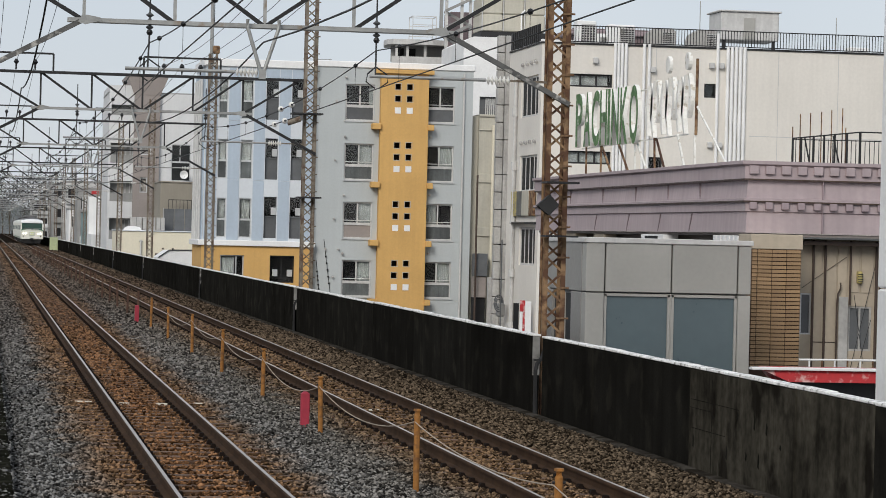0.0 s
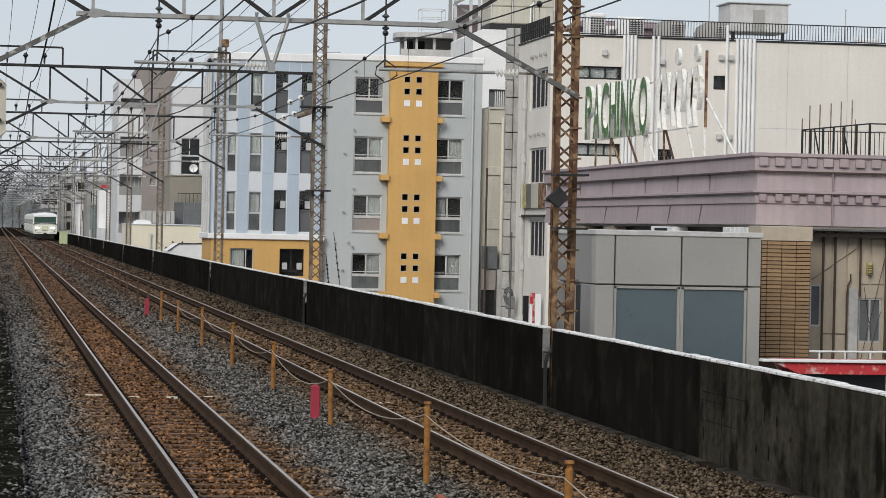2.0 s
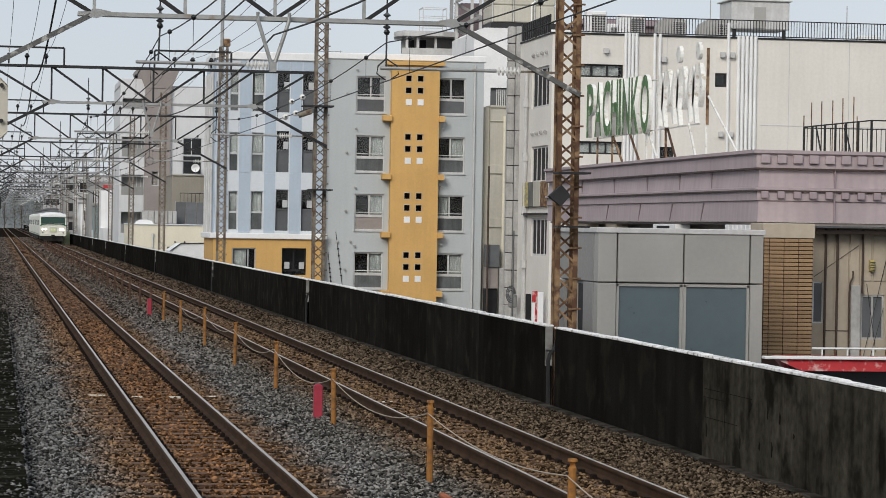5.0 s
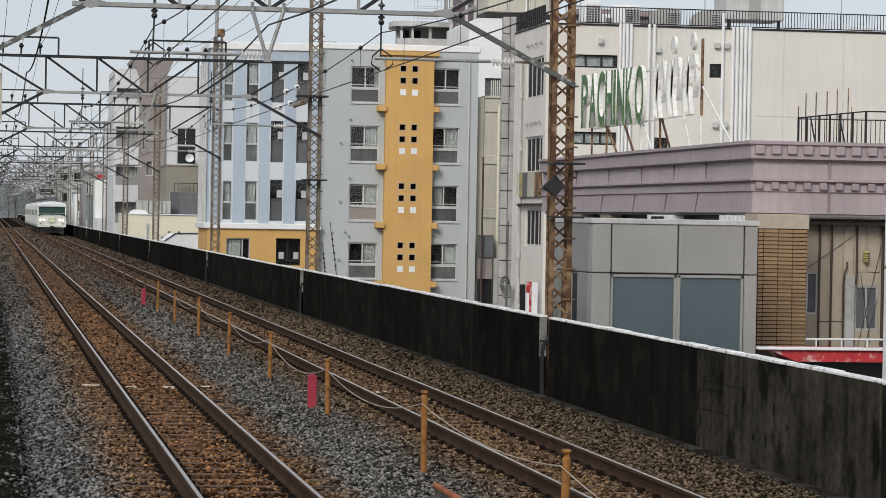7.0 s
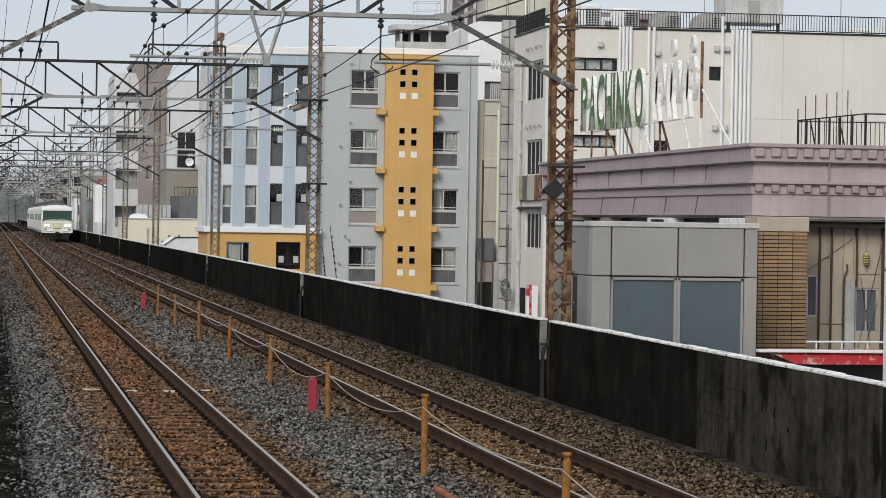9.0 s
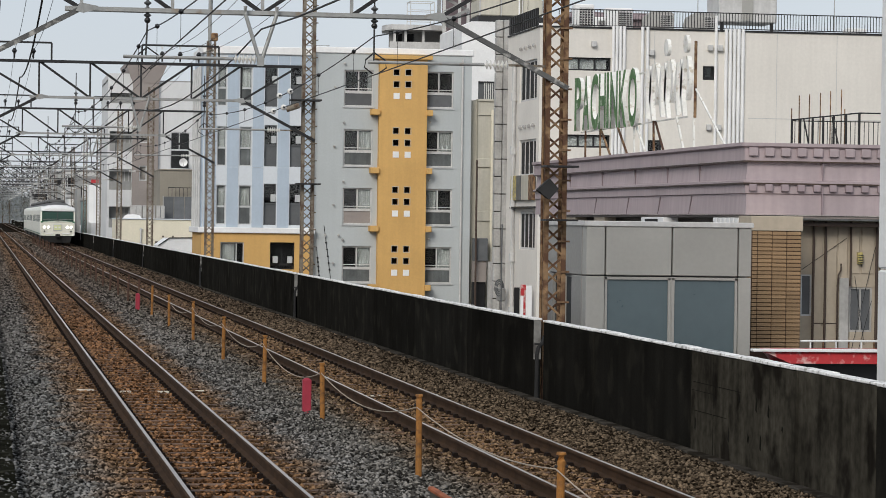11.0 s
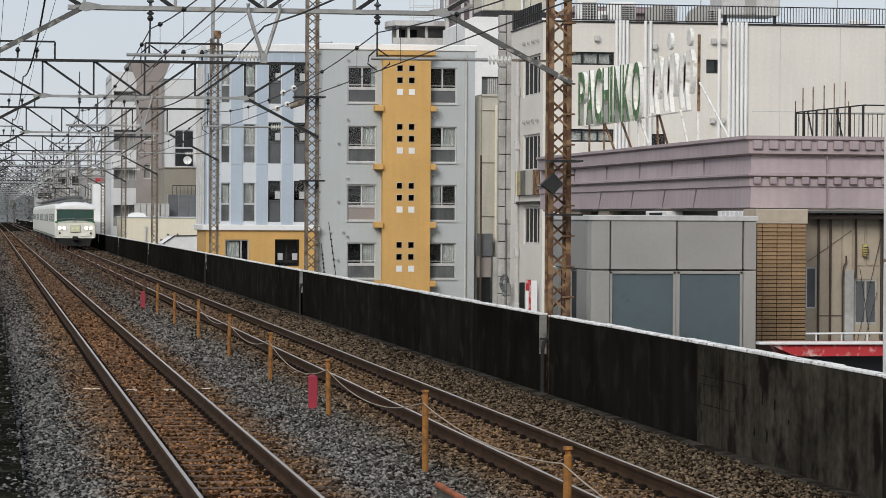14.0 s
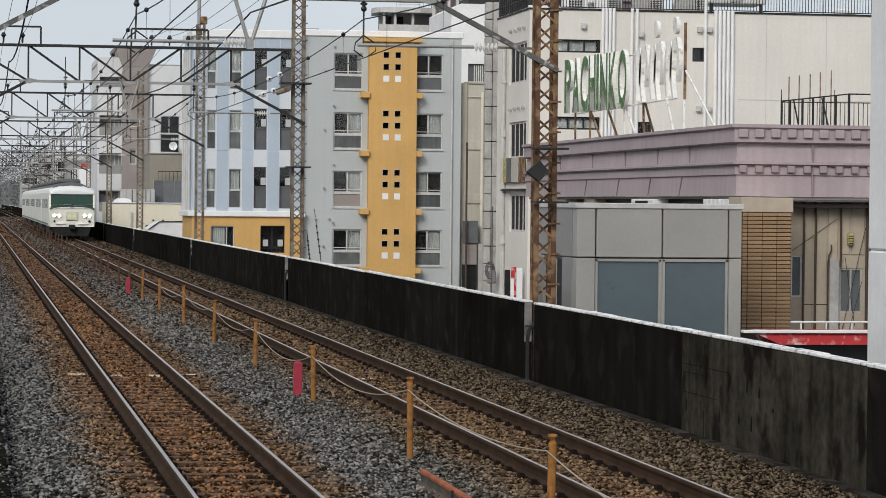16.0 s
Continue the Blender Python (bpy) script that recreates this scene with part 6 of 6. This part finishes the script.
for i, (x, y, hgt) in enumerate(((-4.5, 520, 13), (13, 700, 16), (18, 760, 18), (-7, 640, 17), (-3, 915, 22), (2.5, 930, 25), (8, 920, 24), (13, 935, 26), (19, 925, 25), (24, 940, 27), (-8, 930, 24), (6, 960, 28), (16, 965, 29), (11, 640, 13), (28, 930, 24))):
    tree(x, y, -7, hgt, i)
hill = S()
prof = [(-300 + 10 * i, 14 + 5 * math.sin(i * 0.31) + 3 * math.sin(i * 0.83 + 1) + 1.2 * math.sin(i * 2.1)) for i in range(90)]
hill.add([(x, 1500, -7) for x, z in prof] + [(x, 1500, z) for x, z in prof] + [(x, 1640, -7) for x, z in prof],
         [(i, i + 1, 91 + i, 90 + i) for i in range(89)] + [(90 + i, 91 + i, 181 + i, 180 + i) for i in range(89)])
tagged(part("backdrop", hill, "hill", label="wooded rise on the horizon, coloured grey for haze"), category="hill", kind="structure")

# equipment on the left edge and beside the far track
cab = thing("relay_cabinet", 7.75, 316, -0.25, "lime-green relay cabinet beside the far track", "cabinet")
part("body", S().soft_box(-0.45, 0.45, -0.3, 0.3, 0.0, 1.45, 0.03), "cabinet", cab)
part("lid", S().soft_box(-0.5, 0.5, -0.35, 0.35, 1.45, 1.52, 0.02), "cabinet", cab)
part("door_leaf", S().box(-0.4, 0.4, -0.32, -0.3, 0.1, 1.4), "cabinet", cab)
box = thing("signal_housing", 0, 0, 0, "beige signal housing with a black hooded face on a pole", "signal")
box.location = (-0.18, 18.2, 3.23)
part("housing", S().loft([[(-0.24 + c, y, -0.24), (0.24 - c, y, -0.24), (0.24, y, -0.24 + c), (0.24, y, 0.24 - c), (0.24 - c, y, 0.24), (-0.24 + c, y, 0.24), (-0.24, y, 0.24 - c), (-0.24, y, -0.24 + c)]
                          for y, c in ((0.0, 0.10), (-0.02, 0.09), (0.25, 0.09))][::1]), "housing", box)
part("face", S().soft_box(-0.19, 0.165, -0.035, -0.015, -0.17, 0.17, 0.01), "black", box)
for dx, dz in ((0.2, 0.15), (0.2, -0.08), (0.18, -0.19)):
    part("screw", S().tube([(dx, -0.03, dz), (dx, -0.015, dz)], 0.014, 8), "dark_steel", box)
part("pole", S().tube([(-0.12, 0.12, -3.4), (-0.12, 0.12, -0.2)], 0.06, 10), "zinc", box)
aux = thing("track_signal", 0.05, 165, -0.3, "black colour-light signal with a lit white lamp", "signal")
part("post", S().tube([(0, 0, 0), (0, 0, 3.4)], 0.06, 8), "dark_steel", aux)
part("head", S().soft_box(-0.2, 0.2, -0.1, 0.1, 3.4, 4.15, 0.03), "black", aux)
part("lamp", S().tube([(0.0, -0.11, 3.88), (0.0, -0.10, 3.88)], 0.11, 12), "lamp_on", aux, "lit white lamp")
part("hood", S().tube([(0.0, -0.3, 4.02), (0.0, -0.1, 4.02)], 0.05, 8), "black", aux)


# ---- the express train ----
def ring(y, hw, zb, zt, crown):
    """One cross-section of a car body: straight sides, rounded shoulders, low arched roof."""
    pts = [(-hw + 0.04, zb), (-hw, zb + 0.12), (-hw, zt - 0.35), (-hw + 0.06, zt - 0.12), (-hw + 0.28, zt), (-hw * 0.45, zt + crown * 0.75), (0, zt + crown)]
    pts += [(-x, z) for x, z in pts[-2::-1]]
    return [(x, y, z) for x, z in pts]


def brow_ring(y, hw, zb, zt, crown):
    """One cross-section of the white brow over the cab window."""
    pts = [(-hw + 0.05, zb), (-hw, zb + 0.05), (-hw + 0.03, zt - 0.08), (-hw + 0.22, zt), (-hw * 0.5, zt + crown * 0.72), (0, zt + crown)]
    pts += [(-x, z) for x, z in pts[-2::-1]]
    return [(x, y, z) for x, z in pts]


def roofed(s):
    """Gives the upper faces of a car body the roof's paint."""
    for i in range(len(s.f) - 2):
        if i % 13 in (4, 5, 6, 7):
            s.k[i] = 1
    return s


def train():
    t = thing("express_train", 5.92, 0, 0, "cream-white express train with green bands and lit headlights", "train")
    hw, zb = 1.473, 0.78
    # nose: raked cab front
    nose = part("cab_front", S().loft([ring(0.06, hw - 0.20, zb + 0.02, 1.90, 0.0), ring(0.02, hw - 0.06, zb, 1.95, 0.03), ring(0.14, hw - 0.03, zb, 1.98, 0.04), ring(0.18, hw, zb, 2.0, 0.05), ring(0.9, hw, zb, 2.0, 0.05)]), "train_cream", t, "cream cab front")
    def sec(y, h0, z0, z1):
        return [(-h0, y, z0), (h0, y, z0), (h0 - 0.03, y, z1), (-h0 + 0.03, y, z1)]
    # raked upper front: window recess, pillars and white brow
    part("brow", S().loft([brow_ring(0.36, hw - 0.16, 2.89, 3.02, 0.06), brow_ring(0.40, hw - 0.06, 2.86, 3.08, 0.12), brow_ring(0.62, hw - 0.01, 2.84, 3.14, 0.17), brow_ring(1.7, hw + 0.002, 2.84, 3.24, 0.26)]), "white_paint", t, "white brow over the cab window")
    part("cab_wall", S().loft([[(-hw + 0.02, 0.27, 2.0), (hw - 0.02, 0.27, 2.0), (hw - 0.02, 1.6, 2.0), (-hw + 0.02, 1.6, 2.0)], [(-hw + 0.02, 0.55, 2.88), (hw - 0.02, 0.55, 2.88), (hw - 0.02, 1.6, 2.88), (-hw + 0.02, 1.6, 2.88)]]), "teal", t)
    for a, b in ((-1.34, -0.035), (0.035, 1.34)):
        p = part("windscreen", S().add([(a, 0.18, 1.99), (b, 0.18, 1.99), (b, 0.46, 2.86), (a, 0.46, 2.86), (a, 0.21, 1.99), (b, 0.21, 1.99), (b, 0.49, 2.86), (a, 0.49, 2.86)],
                                       [(0, 1, 2, 3), (7, 6, 5, 4), (0, 4, 5, 1), (1, 5, 6, 2), (2, 6, 7, 3), (3, 7, 4, 0)]), "cab_glass", t, "dark green windscreen pane")
        p.visible_shadow = False
    for x in (-1.40, 0.0, 1.40):
        w = 0.035 if x == 0 else 0.055
        part("window_pillar", S().loft([[(x - w, 0.17, 2.0), (x + w, 0.17, 2.0), (x + w, 0.26, 2.0), (x - w, 0.26, 2.0)], [(x - w, 0.47, 2.87), (x + w, 0.47, 2.87), (x + w, 0.56, 2.87), (x - w, 0.56, 2.87)]]), "train_cream" if x else "black", t)
    part("green_band", S().soft_box(-hw + 0.04, hw - 0.04, 0.08, 0.2, 1.87, 2.01, 0.01), "train_green", t, "green band under the windscreen")
    for a, b in ((-1.3, -0.05), (0.1, 1.3)):
        part("wiper", S().beam((a, 0.17, 2.16), (b, 0.20, 2.20), 0.03), "zinc", t)
    part("emblem", S().beam((-0.2, -0.005, 2.08), (0.0, -0.005, 1.98), 0.05).beam((0.0, -0.005, 1.98), (0.2, -0.005, 2.08), 0.05), "zinc", t, "silver wing emblem")
    part("destination_frame", S().soft_box(-0.37, 0.37, -0.03, 0.06, 1.20, 1.76, 0.02), "frame", t)
    part("destination_panel", S().box(-0.31, 0.31, -0.036, -0.031, 1.26, 1.70), "led", t, "lit yellow-green headboard")
    for x in (-0.16, 0.14):
        part("headboard_mark", S().box(x - 0.08, x + 0.08, -0.040, -0.037, 1.42, 1.55), "white_paint", t)
    for x in (-1.12, -0.80, 0.80, 1.12):
        part("lamp_bezel", S().tube([(x, -0.02, 1.5), (x, 0.06, 1.5)], 0.14, 16), "frame", t)
        part("headlight", S().tube([(x, -0.04, 1.5), (x, -0.02, 1.5)], [0.10, 0.115], 16), "lamp_on", t, "lit round headlight")
    for x in (-1.12, 1.12):
        part("tail_light", S().tube([(x, -0.03, 1.14), (x, 0.05, 1.14)], 0.07, 12), "black", t)
    for a, b in ((-1.05, -0.4), (0.4, 1.05)):
        part("step_plate", S().soft_box(a, b, -0.05, 0.05, 0.93, 1.0, 0.01), "white_paint", t)
    part("coupler", S().soft_box(-0.2, 0.2, -0.35, 0.3, 0.62, 0.92, 0.04), "under", t)
    part("pilot", S().loft([[(-1.25, 0.1, 0.85), (1.25, 0.1, 0.85), (1.2, 0.5, 0.85), (-1.2, 0.5, 0.85)], [(-1.05, 0.15, 0.2), (1.05, 0.15, 0.2), (1.0, 0.5, 0.2), (-1.0, 0.5, 0.2)]]), "under", t, "black snow plough")
    for c in range(5):
        y0 = 0.9 if c == 0 else 20.3 * c + 0.25
        y1 = 20.3 * (c + 1) - 0.25
        car = part("car_body", roofed(S().loft([ring(y0 + 0.0, hw, zb, 3.25 if c else 3.1, 0.2), ring(y0 + 1.2, hw, zb, 3.32, 0.36), ring(y1 - 0.3, hw, zb, 3.32, 0.36), ring(y1, hw - 0.04, zb + 0.03, 3.28, 0.34)])), ["train_cream", "train_roof"], t)
        for sgn in (-1, 1):
            part("green_stripe", S().box(min(sgn * hw, sgn * (hw + 0.008)), max(sgn * hw, sgn * (hw + 0.008)), y0 + 1.5, y1 - 0.2, 0.88, 0.98), "train_green", car)
            for j in range(7):
                a = y0 + 2.4 + 2.35 * j
                part("side_window", S().box(min(sgn * hw, sgn * (hw + 0.01)), max(sgn * hw, sgn * (hw + 0.01)), a, a + 1.3, 1.95, 2.55), "side_glass", car)
        for j in range(3):
            part("roof_unit", S().soft_box(-0.7, 0.7, y0 + 3.4 + 5.6 * j, y0 + 5.6 + 5.6 * j, 3.55, 3.9, 0.12), "train_roof", car)
        for yb in (y0 + 3.0, y1 - 3.2):
            bogie = part("bogie", S().box(-1.15, 1.15, yb - 1.2, yb + 1.2, 0.35, 0.75), "under", car)
            for e in (-1.05, 1.05):
                for w in (-0.533, 0.533):
                    part("wheel", S().tube([(w - 0.06, yb + e, 0.43), (w + 0.06, yb + e, 0.43)], 0.43, 16), "under", bogie)
        part("equipment_box", S().soft_box(-1.3, 1.3, y0 + 5, y1 - 5.2, 0.3, 0.85, 0.05), "under", car)
        if c in (1, 3):
            part("pantograph", S().beam((-0.6, y0 + 15, 3.9), (-0.6, y0 + 16.2, 4.35), 0.05).beam((-0.6, y0 + 16.2, 4.35), (-0.6, y0 + 15, 4.72), 0.05)
                 .beam((0.6, y0 + 15, 3.9), (0.6, y0 + 16.2, 4.35), 0.05).beam((0.6, y0 + 16.2, 4.35), (0.6, y0 + 15, 4.72), 0.05).beam((-0.9, y0 + 15, 4.72), (0.9, y0 + 15, 4.72), 0.07), "dark_steel", car)
    return t


express = train()

# ---- pieces of the tracks ----
build_sleepers()


def motions():
    """The train comes in at a steady speed on the far track."""
    walk(express, [(t, pose(6.2, 369.8 - 11.88 * t, 0)) for t in (0, 4, 8, 12, 16)])


motions()
